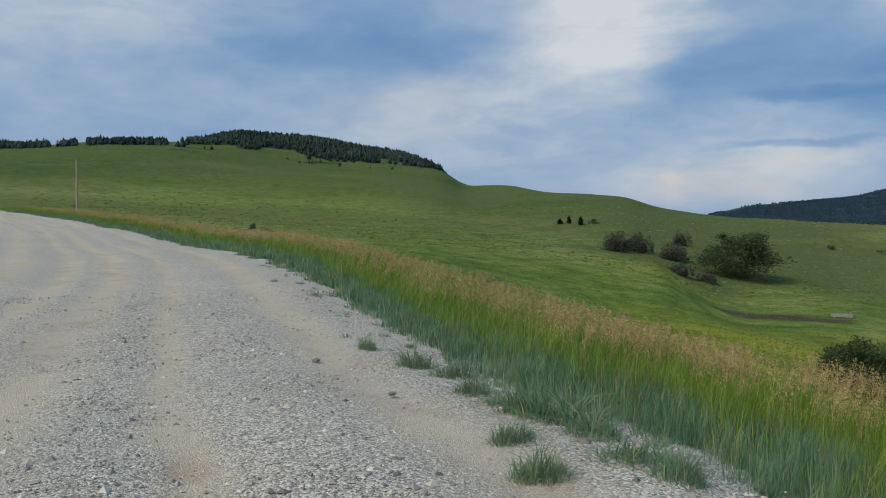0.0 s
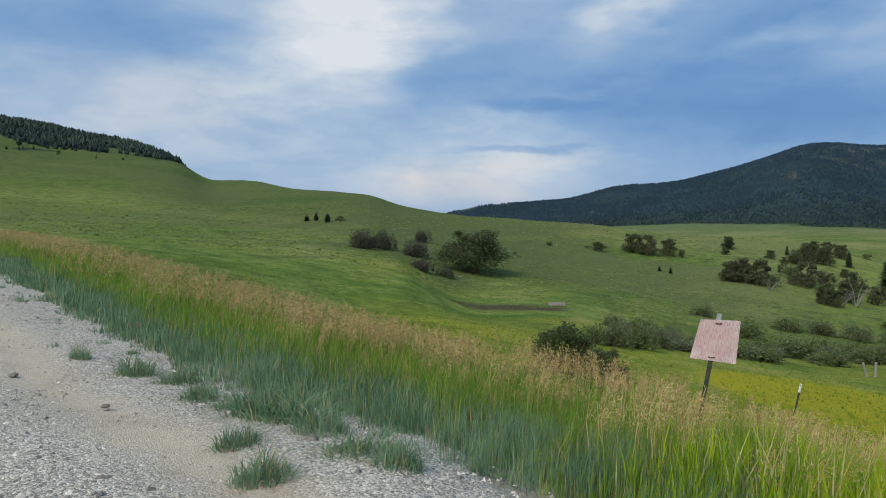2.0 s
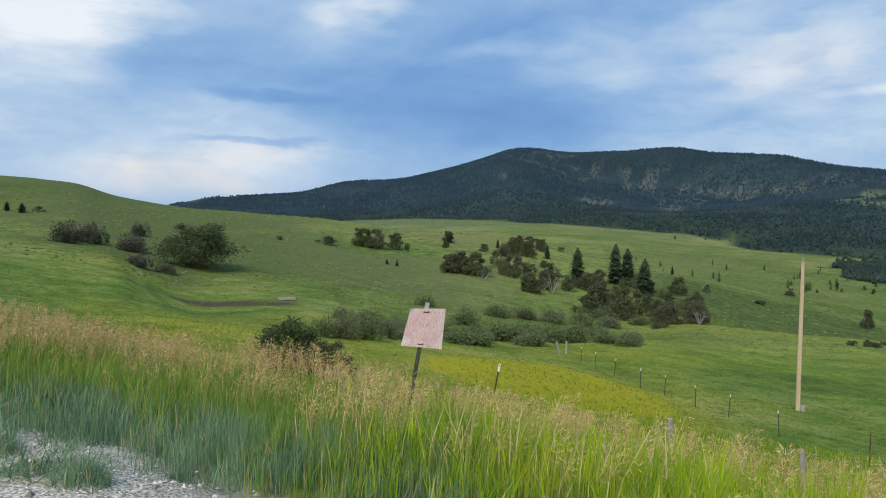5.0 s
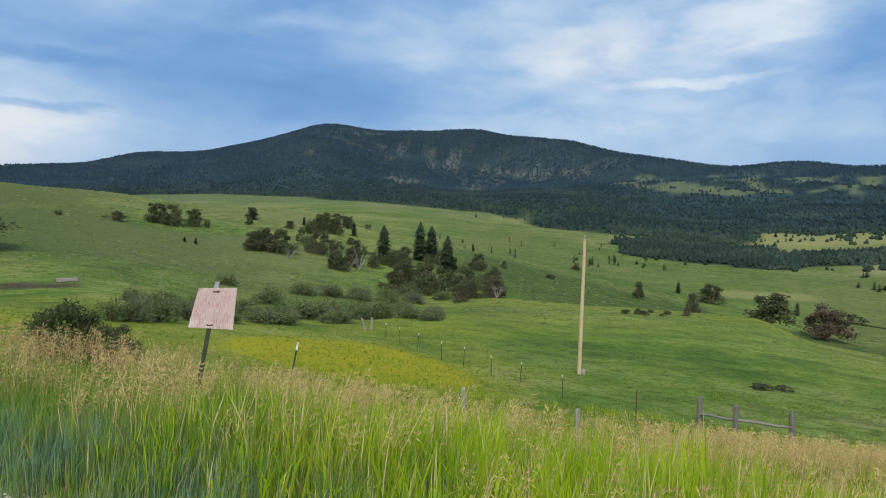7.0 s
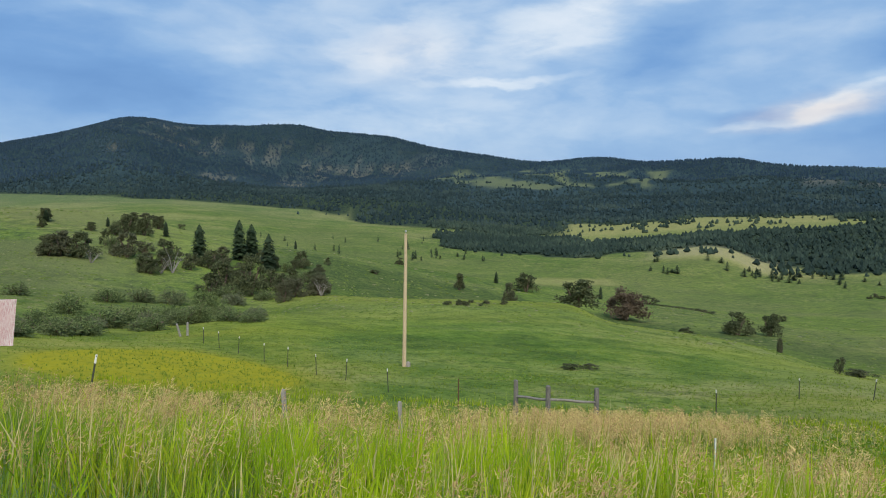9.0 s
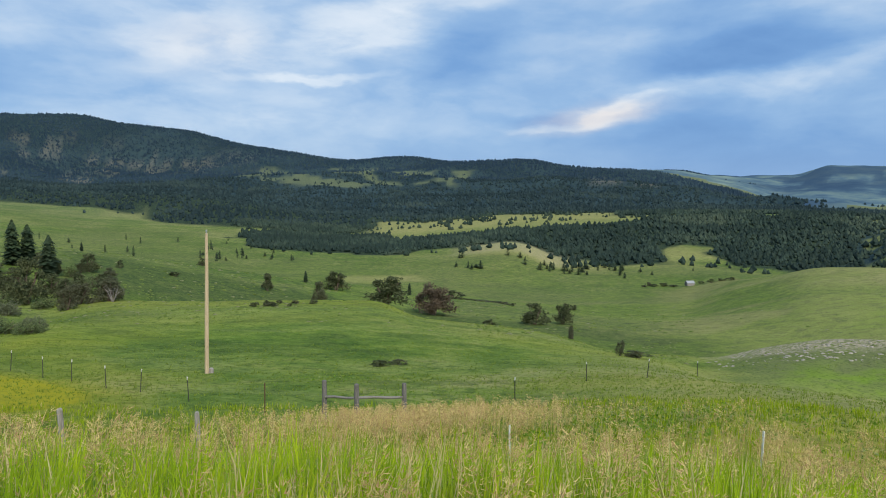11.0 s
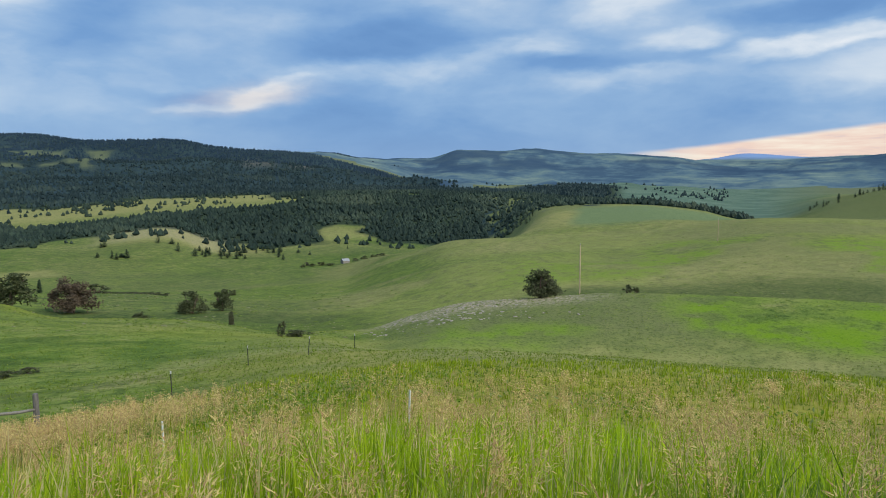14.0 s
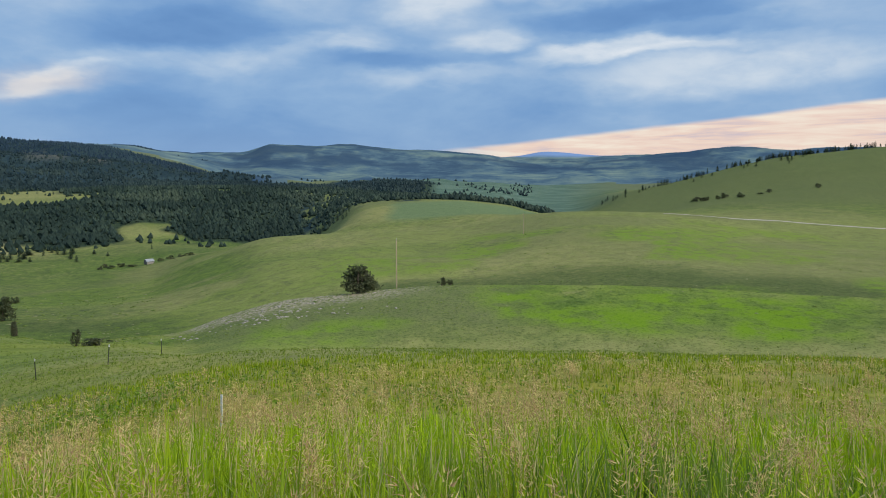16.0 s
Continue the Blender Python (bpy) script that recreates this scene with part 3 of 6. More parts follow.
near_patch = fbm(GX / 9, GY / 9, 93, 4) * 2
LUSH = np.maximum(LUSH, bump(BAND + 0.25 * near_patch, 6.35, 6.98, 0.15) * bump(B2 + 5 * near_patch, 94, 121, 4) * np.clip(0.85 + near_patch * 1.5, 0, 1))      # green flank of the mound
LUSH = np.maximum(LUSH, 0.6 * bump(BAND + 0.2 * near_patch, 6.25, 6.55, 0.15) * bump(B2, 76, 98, 4) * np.clip(0.4 + near_patch * 3, 0, 1))
LUSH = np.maximum(LUSH, 0.45 * bump(BAND + 0.5 * ragged + 0.35 * grain, 8.15, 8.62, 0.15) * bump(B2 + 5 * grain, 82, 130, 6) * np.clip(grain * 8 + 0.05, 0, 1))
LUSH = np.maximum(LUSH, 0.16 * bump(BAND, 6.5, 7.4, 0.3) * bump(B2, -62, -38, 6))
# on the mountain this mask also carries the painted haze of the woods
SAGE_HAZE = np.clip((BAND - 11.8) / 0.3, 0, 1)
SAGE_HAZE = np.maximum(SAGE_HAZE, 0.8 * bump(BAND, 10.05, 11.2, 0.1) * bump(B2, 79, 89, 2))
SAGE_HAZE = np.maximum(SAGE_HAZE, 0.85 * bump(BAND + 0.25 * grain, 6.2, 7.03, 0.3) * bump(B2 + 4 * grain, 72, 96, 5))
SAGE_HAZE = np.maximum(SAGE_HAZE, 0.8 * bump(BAND + 0.4 * patchy, 6.2, 8.0, 0.5) * bump(B2, -40, 12, 6) * np.clip(grain * 5 + 0.4, 0, 1))
SAGE_HAZE = np.maximum(SAGE_HAZE, 0.6 * bump(BAND + 0.5 * grain, 8.3, 8.95, 0.2) * bump(B2, 95, 130, 6) * np.clip(0.5 - grain * 6, 0, 1))
DRY = np.maximum(DRY, 0.7 * bump(BAND + 0.3 * grain, 3.2, 6.15, 0.6) * bump(B2, 62, 140, 12))
LUSH = np.maximum(LUSH, 0.55 * bump(BAND + 0.7 * strips, 8.0, 8.75, 0.2) * bump(B2 + 8 * strips, 92, 128, 4) * np.clip(strips * 4 + grain * 7, 0, 1))
LUSH = np.maximum(LUSH, 0.12 * bump(BAND + 0.3 * grain, 5.3, 7.2, 0.5) * bump(B2, 18, 70, 6))
GOLD = 0.7 * bump(BAND, 2.5, 6.0, 1.0) * bump(B2, -20, 140, 10) * np.clip(0.8 + grain * 3, 0, 1)
GOLD = np.maximum(GOLD, 0.9 * bump(np.hypot((GX - 8.5) / 7, (GY - 37) / 9) + 0.7 * grain, -1, 1, 0.5))
# this mask only mixes a darker green into chosen bands
DARK_TURF = 0.9 * bump(BAND + 0.2 * grain, 7.5, 8.12, 0.15) * bump(B2, 84, 130, 5)
DARK_TURF = np.maximum(DARK_TURF, 0.8 * bump(BAND + 0.2 * grain, 6.2, 6.9, 0.3) * bump(B2, 2, 24, 4))
DARK_TURF = np.maximum(DARK_TURF, 0.95 * bump(BAND + 0.1 * grain, 7.35, 7.97, 0.15) * bump(B2, 20, 72, 6))
GOLD = np.maximum(GOLD, 0.35 * bump(BAND + 0.1 * grain, 6.7, 7.25, 0.2) * bump(B2, 22, 70, 6))
DARK_TURF = np.maximum(DARK_TURF, 0.85 * bump(BAND + 0.15 * patchy, 7.2, 8.3, 0.25) * bump(B2, -80, -8, 8))
DARK_TURF = np.maximum(DARK_TURF, 0.6 * np.clip(patchy * 3 - 0.3, 0, 1) * bump(BAND, 5.5, 9, 0.5) * bump(B2, -75, 40, 5))
ROCK = bump(BAND + 0.15 * grain, 6.80, 7.08, 0.10) * bump(B2 + 3 * grain, 70.5, 88, 4)
ROCK = np.maximum(ROCK, 0.35 * bump(BAND + 0.05 * grain, 12.55, 12.8, 0.1) * bump(B2 + 2 * patchy, 9, 34, 3) * np.clip(grain * 6 - 0.2, 0, 1))
ROCK = np.maximum(ROCK, 0.5 * bump(BAND, 9.95, 10.2, 0.1) * bump(B2 + 2 * grain, 51, 60, 3))
DARK_TURF = np.maximum(DARK_TURF, 0.3 * bump(BAND, 8.1, 9.9, 0.3) * bump(B2, 22, 74, 5))
DARK_TURF = np.maximum(DARK_TURF, 0.82 * bump(BAND + 0.3 * grain, 6.1, 8.3, 0.4) * bump(B2 + 4 * grain, -36, 6, 6) * np.clip(0.75 + grain * 3, 0, 1))
DRY = np.maximum(DRY, np.clip(0.25 + grain * 2.5, 0, 0.8) * bump(BAND, -1, 3.3, 0.8) * bump(B2, -30, 140, 6))
for b, e, wide, tall in ((10.0, 4.0, 0.8, 0.4), (16.9, 3.7, 0.8, 0.13), (13.7, 5.4, 1.2, 0.10), (17.0, 1.9, 1.7, 0.4), (22.6, 1.3, 1.3, 0.45), (62.0, 1.9, 2.0, 0.12), (65.0, 1.6, 1.2, 0.10), (-4.6, 1.15, 0.6, 0.13)):      # scree on the mountain
    scree = bump(np.hypot((B2 - b) / wide, (UPWARD - e) / tall) + 2.6 * fbm(GX / 60, GY / 60, 83), -1, 0.75, 0.4) * bump(BAND, 12.1, 13, 0.1)
    ROCK, WOODS = np.maximum(ROCK, 0.35 * scree), WOODS * (1 - 0.30 * scree)
DRY = np.maximum(DRY, 0.8 * bump(BAND + 0.15 * grain, 9.3, 10.04, 0.15) * bump(B2 + 2 * grain, 78, 88.5, 2))
DRY = np.maximum(DRY, 0.6 * bump(BAND + 0.4 * grain, 7.7, 9.4, 0.3) * bump(B2, 66, 130, 5) * np.clip(0.55 + patchy * 3 - grain * 4, 0, 1))
DRY = np.maximum(DRY, 0.40 * bump(BAND, 9.5, 11.3, 0.3) * bump(B2, 103, 140, 3))
DARK_TURF = np.maximum(DARK_TURF, 0.45 * bump(BAND, 9.4, 11.2, 0.3) * bump(B2, 99, 130, 3))
SOIL = bump(np.hypot((GX + 13.6) / 5.6, (GY - 69.5) / 2.6) + 0.3 * grain, -1, 1, 0.3)
DRY = np.maximum(DRY, 1.0 * bump(UPWARD + 0.25 * grain, -6.35, -5.75, 0.2) * bump(B2 + 2 * grain, 41.5, 48, 1.5) * bump(BAND, 8.3, 10, 0.1))      # pale grass in the valley
SAGE_HAZE = np.maximum(SAGE_HAZE, 0.75 * bump(BAND, 9.5, 11.3, 0.3) * bump(B2, 103, 140, 3))
SAGE_HAZE = np.maximum(SAGE_HAZE, 0.40 * bump(BAND + 0.3 * grain, 7.6, 9.6, 0.4) * bump(B2 + 5 * patchy, 86, 135, 6) * np.clip(0.5 + strips * 3, 0, 1))
DARK_TURF *= 1 - 0.40 * bump(B2, -6, 20, 6)
CROP = bump(BAND + 0.05 * grain, 9.35, 10.06, 0.08) * bump(B2 + 1.0 * grain, 86.8, 100.5, 1.0)
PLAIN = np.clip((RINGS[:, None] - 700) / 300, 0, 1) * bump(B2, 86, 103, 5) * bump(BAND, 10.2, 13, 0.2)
# where single trees stand scattered
SCATTER = 0.535 * bump(BAND + 0.2 * grain, 10.9, 12.0, 0.1) * bump(B2, 20, 68, 4) * np.clip(0.9 + grain * 2, 0, 1)
SCATTER = np.maximum(SCATTER, 0.50 * bump(BAND + 0.2 * grain, 9.9, 10.15, 0.1) * bump(B2, 26, 76, 4))
SCATTER = np.maximum(SCATTER, 0.52 * bump(BAND + 0.2 * grain, 10.05, 12.4, 0.1) * bump(B2, 78, 101, 3) * np.clip(0.9 + patchy * 3, 0, 1))

SCATTER = np.maximum(SCATTER, 0.70 * glade * np.clip(0.85 + grain * 3, 0, 1))
SCATTER = np.maximum(SCATTER, 0.60 * bump(BAND, 10.02, 11.0, 0.05) * bump(B2, 79.5, 88.5, 1.5))
SCATTER = np.maximum(SCATTER, 0.66 * bump(BAND + 0.15 * grain, 9.93, 10.2, 0.06) * bump(B2, 50, 66, 3) * np.clip(0.7 + grain * 6, 0, 1))
SCATTER = np.maximum(SCATTER, 0.56 * bump(BAND + 0.25 * grain, 7.86, 8.3, 0.1) * bump(B2 + 2 * grain, -53, -36.6, 1.0) * np.clip(0.8 + grain * 4, 0, 1))


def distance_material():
    """Far country: sage slopes with dark timber, milky blue haze put into their colours."""
    m, n = material("hazy_far_country")
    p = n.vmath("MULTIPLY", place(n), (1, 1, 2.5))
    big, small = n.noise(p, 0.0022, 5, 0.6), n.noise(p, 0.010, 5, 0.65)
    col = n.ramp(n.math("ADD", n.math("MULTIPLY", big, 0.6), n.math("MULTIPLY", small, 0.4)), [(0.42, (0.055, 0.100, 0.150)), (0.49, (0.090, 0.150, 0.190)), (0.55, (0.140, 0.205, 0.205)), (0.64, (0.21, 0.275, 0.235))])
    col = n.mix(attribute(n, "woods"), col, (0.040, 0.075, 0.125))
    # the last range is painted paler and bluer still, as haze
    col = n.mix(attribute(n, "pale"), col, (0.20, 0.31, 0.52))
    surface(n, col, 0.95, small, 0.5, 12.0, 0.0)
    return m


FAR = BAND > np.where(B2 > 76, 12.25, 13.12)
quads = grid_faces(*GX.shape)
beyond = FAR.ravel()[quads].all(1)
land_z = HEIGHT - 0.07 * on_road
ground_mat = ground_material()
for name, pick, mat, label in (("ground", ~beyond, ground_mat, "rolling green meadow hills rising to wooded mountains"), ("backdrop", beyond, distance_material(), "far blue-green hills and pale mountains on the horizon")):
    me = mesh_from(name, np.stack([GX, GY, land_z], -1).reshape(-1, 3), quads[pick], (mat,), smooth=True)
    for key, val in (("woods", WOODS), ("dry", DRY), ("lush", LUSH), ("rock", ROCK), ("soil", SOIL), ("sage", SAGE_HAZE), ("gold", GOLD), ("dark_turf", DARK_TURF), ("crop", CROP), ("plain", PLAIN), ("pale", bump(BAND, 14.3, 16, 0.3)),
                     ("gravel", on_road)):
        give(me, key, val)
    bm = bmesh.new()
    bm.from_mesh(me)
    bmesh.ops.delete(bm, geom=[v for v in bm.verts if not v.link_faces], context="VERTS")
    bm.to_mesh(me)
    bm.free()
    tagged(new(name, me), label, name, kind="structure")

# ---------------------------------------------------------------- helpers for things
rng = np.random.default_rng(7)


def land(x, y):
    return float(sample(HEIGHT, [x], [y])[0])


def spot(b, d):
    """Plan place and height at bearing b (degrees) and distance d (metres) from the first eye."""
    x, y = d * math.sin(radians(b)), d * math.cos(radians(b))
    return x, y, land(x, y)


def part(name, bm, mat, parent, label=""):
    """One mesh part from a bmesh, or from mesh data, under a thing or a part."""
    if isinstance(bm, bpy.types.Mesh):
        me = bm
    else:
        me = bpy.data.meshes.new(name)
        bm.to_mesh(me)
        bm.free()
    if mat and not me.materials:
        me.materials.append(mat)
    ob = new(name, me)
    ob.parent = parent
    return tagged(ob, label)


def empty(name, m, label, category, group=""):
    ob = new(name)
    ob.empty_display_size = 0.2
    ob.matrix_world = m
    return tagged(ob, label, category, group)


def tube(bm, points, radii, sides=8, rough=0.0, cap=True):
    """A tube through points, with a radius at each."""
    rings = []
    points = [Vector(p) for p in points]
    for k, (p, r) in enumerate(zip(points, radii)):
        d = (points[min(k + 1, len(points) - 1)] - points[max(k - 1, 0)]).normalized()
        side = d.orthogonal().normalized()
        up = d.cross(side)
        ring = []
        for a in range(sides):
            q = 2 * math.pi * a / sides
            ring.append(bm.verts.new(p + (side * math.cos(q) + up * math.sin(q)) * r * (1 + rough * random.uniform(-1, 1))))
        rings.append(ring)
    for a, b in zip(rings, rings[1:]):
        for k in range(sides):
            bm.faces.new((a[k], a[(k + 1) % sides], b[(k + 1) % sides], b[k]))
    if cap:
        bm.faces.new(rings[0][::-1])
        bm.faces.new(rings[-1])
    return bm


def block(bm, size, at=(0, 0, 0), bevel=0.0, turn=None):
    got = bmesh.ops.create_cube(bm, size=1)["verts"]
    m = Matrix.Translation(at) @ (turn or Matrix()) @ Matrix.Diagonal((*size, 1))
    bmesh.ops.transform(bm, matrix=m, verts=got)
    if bevel:
        bmesh.ops.bevel(bm, geom=list({e for v in got for e in v.link_edges}), offset=bevel, segments=1, affect="EDGES")
    return bm


# ---------------------------------------------------------------- materials of the things
def gravel_material():
    m, n = material("gravel")
    p = place(n)
    inside = attribute(n, "inside")
    warp = n.math("ADD", inside, n.math("MULTIPLY", n.math("SUBTRACT", n.noise(p, 0.35, 3), 0.5), 0.9))
    cells = n.node("ShaderNodeTexVoronoi", {"Vector": p, "Scale": 60.0, "Randomness": 1.0})
    small = n.node("ShaderNodeTexVoronoi", {"Vector": p, "Scale": 125.0})
    grey = n.ramp(n.node("ShaderNodeSeparateColor", {0: cells.outputs["Color"]}).outputs[0], [(0.0, (0.16, 0.15, 0.13)), (0.35, (0.36, 0.335, 0.285)), (0.7, (0.545, 0.505, 0.43)), (1.0, (0.80, 0.75, 0.66))])
    sand = n.mix(n.noise(p, 9, 5, 0.7), (0.50, 0.425, 0.295), (0.66, 0.57, 0.42))
    sand = n.mix(n.span(n.noise(p, 1.1, 4), 0.5, 0.72, 0.0, 0.6), sand, (0.37, 0.245, 0.15))
    tracks = 0.0
    for at, wide in ((0.95, 0.42), (2.9, 0.22), (4.3, 0.4), (5.5, 0.3), (7.0, 0.4)):
        d = n.math("DIVIDE", n.math("SUBTRACT", warp, at), wide)
        d = n.math("EXPONENT", n.math("MULTIPLY", n.math("MULTIPLY", d, d), -1.0))
        tracks = n.math("MAXIMUM", d, tracks)
    worn = n.math("MULTIPLY", tracks, n.span(n.noise(p, 0.8, 5, 0.65), 0.3, 0.58, 0.55, 1.0))
    worn = n.math("ADD", worn, n.span(n.noise(p, 3.2, 5, 0.7), 0.50, 0.75, 0.0, 0.30), 0, True)
    col = n.mix(n.math("MULTIPLY", worn, 0.95), grey, n.mix(0.14, sand, grey))
    col = n.mix(n.span(n.noise(p, 0.5, 4), 0.35, 0.65, 0.0, 0.25), col, (0.36, 0.335, 0.29))
    h = n.math("ADD", n.math("MULTIPLY", cells.outputs["Distance"], -0.8), n.math("MULTIPLY", small.outputs["Distance"], -0.3))
    surface(n, col, 0.92, h, 0.85, 0.014, 0.1)
    return m


def stone_material():
    m, n = material("loose_stone")
    col = n.ramp(island(n), [(0.0, (0.17, 0.16, 0.15)), (0.3, (0.32, 0.30, 0.26)), (0.65, (0.46, 0.42, 0.35)), (0.9, (0.62, 0.57, 0.48)), (1.0, (0.76, 0.72, 0.65))])
    surface(n, col, 0.85, n.noise(place(n), 90, 3), 0.3, 0.003, 0.2)
    return m


def blade_material(name, low, high, dry, share=0.12, mixed=False):
    """Grass: paler and drier from blade to blade, with broad patches."""
    m, n = material(name)
    i = island(n)
    col = n.mix(i, low, high)
    col = n.mix(n.span(n.noise(place(n), 0.55, 4), 0.40, 0.62, 0.0, 0.5), col, high)
    col = n.mix(n.span(n.noise(place(n), 2.4, 3), 0.56, 0.40, 0.0, 0.6), col, low)
    if mixed:        # other grasses among them, stand by stand
        col = n.mix(n.span(n.noise(place(n), 0.9, 4, 0.6), 0.54, 0.66, 0.0, 0.45), col, (0.24, 0.36, 0.12))
        col = n.mix(n.span(n.noise(n.vmath("ADD", place(n), (7.0, 3.0, 0.0)), 0.5, 4, 0.6), 0.54, 0.66, 0.0, 0.6), col, (0.43, 0.46, 0.035))
    col = n.mix(n.math("GREATER_THAN", n.math("FRACT", n.math("MULTIPLY", i, 37.0)), 1 - share), col, dry)
    b = n.node("ShaderNodeBsdfPrincipled", {"Base Color": col, "Roughness": 0.8, "Specular IOR Level": 0.08})
    through_it = n.node("ShaderNodeBsdfTranslucent", {0: col})
    n.node("ShaderNodeOutputMaterial", {0: n.node("ShaderNodeMixShader", {0: 0.4, 1: b.outputs[0], 2: through_it.outputs[0]}).outputs[0]})
    return m


def foliage_material(name, dark, light, other, broad=0.0, thin=True):
    m, n = material(name)
    col = n.mix(island(n), dark, light)
    if broad:        # broad patches of darker and lighter trees, in place of cloud shade and haze
        stand = n.noise(n.vmath("MULTIPLY", place(n), (1, 1, 1.6)), broad, 5, 0.6, 0.5)
        col = n.mix(n.span(stand, 0.40, 0.56, 0.8, 0.0), col, dark)
        col = n.mix(n.span(stand, 0.52, 0.68, 0.0, 0.7), col, other)
    else:
        col = n.mix(n.math("MULTIPLY", n.span(single(n), 0.3, 1.0), 0.6), col, other)
    if broad or not thin:
        surface(n, col, 0.75, None, spec=0.15)
        return m
    b = n.node("ShaderNodeBsdfPrincipled", {"Base Color": col, "Roughness": 0.75, "Specular IOR Level": 0.1})
    through_it = n.node("ShaderNodeBsdfTranslucent", {0: col})
    n.node("ShaderNodeOutputMaterial", {0: n.node("ShaderNodeMixShader", {0: 0.35, 1: b.outputs[0], 2: through_it.outputs[0]}).outputs[0]})
    return m


def wood_material(name, a, b, grain=(40, 40, 3)):
    m, n = material(name)
    p = n.node("ShaderNodeTexCoord").outputs["Object"]
    g = n.noise(n.vmath("MULTIPLY", p, grain), 1.0, 5, 0.7, 0.6)
    col = n.mix(n.span(g, 0.3, 0.7), a, b)
    col = n.mix(n.span(n.noise(p, 2.2, 3), 0.55, 0.75, 0.0, 0.5), col, tuple(c * 0.55 for c in a))
    surface(n, col, 0.85, g, 0.5, 0.01, 0.15)
    return m


def metal_material(name, a, b, rough=0.6):
    m, n = material(name)
    p = n.node("ShaderNodeTexCoord").outputs["Object"]
    col = n.mix(n.span(n.noise(p, 24, 5, 0.7), 0.42, 0.6), a, b)
    surface(n, col, rough, n.noise(p, 60, 3), 0.2, 0.002, 0.4, 0.25)
    return m


def sign_material():
    m, n = material("faded_sign_paint")
    p = n.node("ShaderNodeTexCoord").outputs["Object"]
    streak = n.noise(n.vmath("MULTIPLY", p, (130, 1, 16)), 1.0, 5, 0.75)
    middle = n.math("SUBTRACT", 1.0, n.math("MULTIPLY", n.vmath("LENGTH", n.vmath("MULTIPLY", p, (1, 0, 1)), out=1), 3.4), 0, True)
    pink = n.mix(n.span(n.noise(p, 9, 4), 0.35, 0.65), (0.45, 0.20, 0.215), (0.55, 0.33, 0.335))
    col = n.mix(n.math("MULTIPLY", n.span(streak, 0.36, 0.60), n.span(middle, 0.0, 0.5, 1.0, 0.7)), pink, (0.66, 0.60, 0.58))
    col = n.mix(n.span(n.noise(p, 55, 4, 0.8), 0.66, 0.74, 0.0, 0.6), col, (0.22, 0.15, 0.13))
    surface(n, col, 0.75, streak, 0.2, 0.002, 0.25)
    return m


gravel_mat, stone_mat = gravel_material(), stone_material()
green_mat = blade_material("tall_grass", (0.195, 0.335, 0.016), (0.50, 0.62, 0.026), (0.68, 0.58, 0.28), 0.13, True)
blue_mat = blade_material("blue_grass", (0.095, 0.185, 0.095), (0.28, 0.41, 0.24), (0.42, 0.37, 0.18), 0.08)
short_mat = blade_material("short_grass", (0.185, 0.275, 0.010), (0.40, 0.49, 0.026), (0.56, 0.50, 0.17), 0.10)
verge_mat = blade_material("verge_grass", (0.115, 0.215, 0.030), (0.30, 0.43, 0.070), (0.46, 0.34, 0.16), 0.10)
deep_mat = blade_material("deep_grass", (0.085, 0.175, 0.020), (0.27, 0.39, 0.060), (0.36, 0.38, 0.16), 0.08)
rust_mat = blade_material("rusty_seed_heads", (0.40, 0.245, 0.115), (0.68, 0.475, 0.25), (0.50, 0.45, 0.16), 0.3)
head_mat = blade_material("seed_heads", (0.54, 0.41, 0.16), (0.82, 0.66, 0.29), (0.50, 0.31, 0.16), 0.28)
sprig_mat = blade_material("meadow_sprigs", (0.15, 0.225, 0.028), (0.27, 0.34, 0.055), (0.12, 0.18, 0.025), 0.15)
fir_mat = foliage_material("fir_needles", (0.020, 0.038, 0.020), (0.055, 0.085, 0.040), (0.04, 0.06, 0.035), thin=False)
pine_mat = foliage_material("juniper_needles", (0.055, 0.072, 0.034), (0.16, 0.182, 0.088), (0.145, 0.140, 0.092))
red_mat = foliage_material("rusty_needles", (0.12, 0.095, 0.065), (0.19, 0.145, 0.10), (0.16, 0.125, 0.085))
willow_mat = foliage_material("willow_leaves", (0.055, 0.082, 0.034), (0.125, 0.160, 0.070), (0.11, 0.135, 0.065))
sage_mat = foliage_material("sage_leaves", (0.062, 0.072, 0.046), (0.155, 0.165, 0.110), (0.13, 0.125, 0.098))
creek_mat = foliage_material("creek_leaves", (0.070, 0.102, 0.040), (0.225, 0.285, 0.110), (0.20, 0.205, 0.14))
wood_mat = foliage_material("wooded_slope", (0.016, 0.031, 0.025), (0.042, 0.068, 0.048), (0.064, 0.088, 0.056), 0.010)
# needles bluer from slope to slope: haze painted into both colours
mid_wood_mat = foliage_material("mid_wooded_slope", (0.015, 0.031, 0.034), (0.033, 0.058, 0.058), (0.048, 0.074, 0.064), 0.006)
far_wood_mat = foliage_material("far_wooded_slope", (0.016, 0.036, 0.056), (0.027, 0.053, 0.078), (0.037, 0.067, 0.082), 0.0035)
lime_mat = blade_material("lime_blades", (0.26, 0.44, 0.012), (0.52, 0.66, 0.028), (0.66, 0.57, 0.26), 0.10)
weed_mat = blade_material("weed_leaves", (0.11, 0.21, 0.020), (0.25, 0.38, 0.045), (0.28, 0.34, 0.12), 0.2)
tussock_mat = blade_material("tussock", (0.105, 0.165, 0.034), (0.215, 0.270, 0.070), (0.25, 0.26, 0.13), 0.2)
bark_mat = wood_material("bark", (0.10, 0.075, 0.055), (0.20, 0.155, 0.12))
dead_mat = wood_material("bleached_wood", (0.17, 0.155, 0.14), (0.30, 0.28, 0.255))
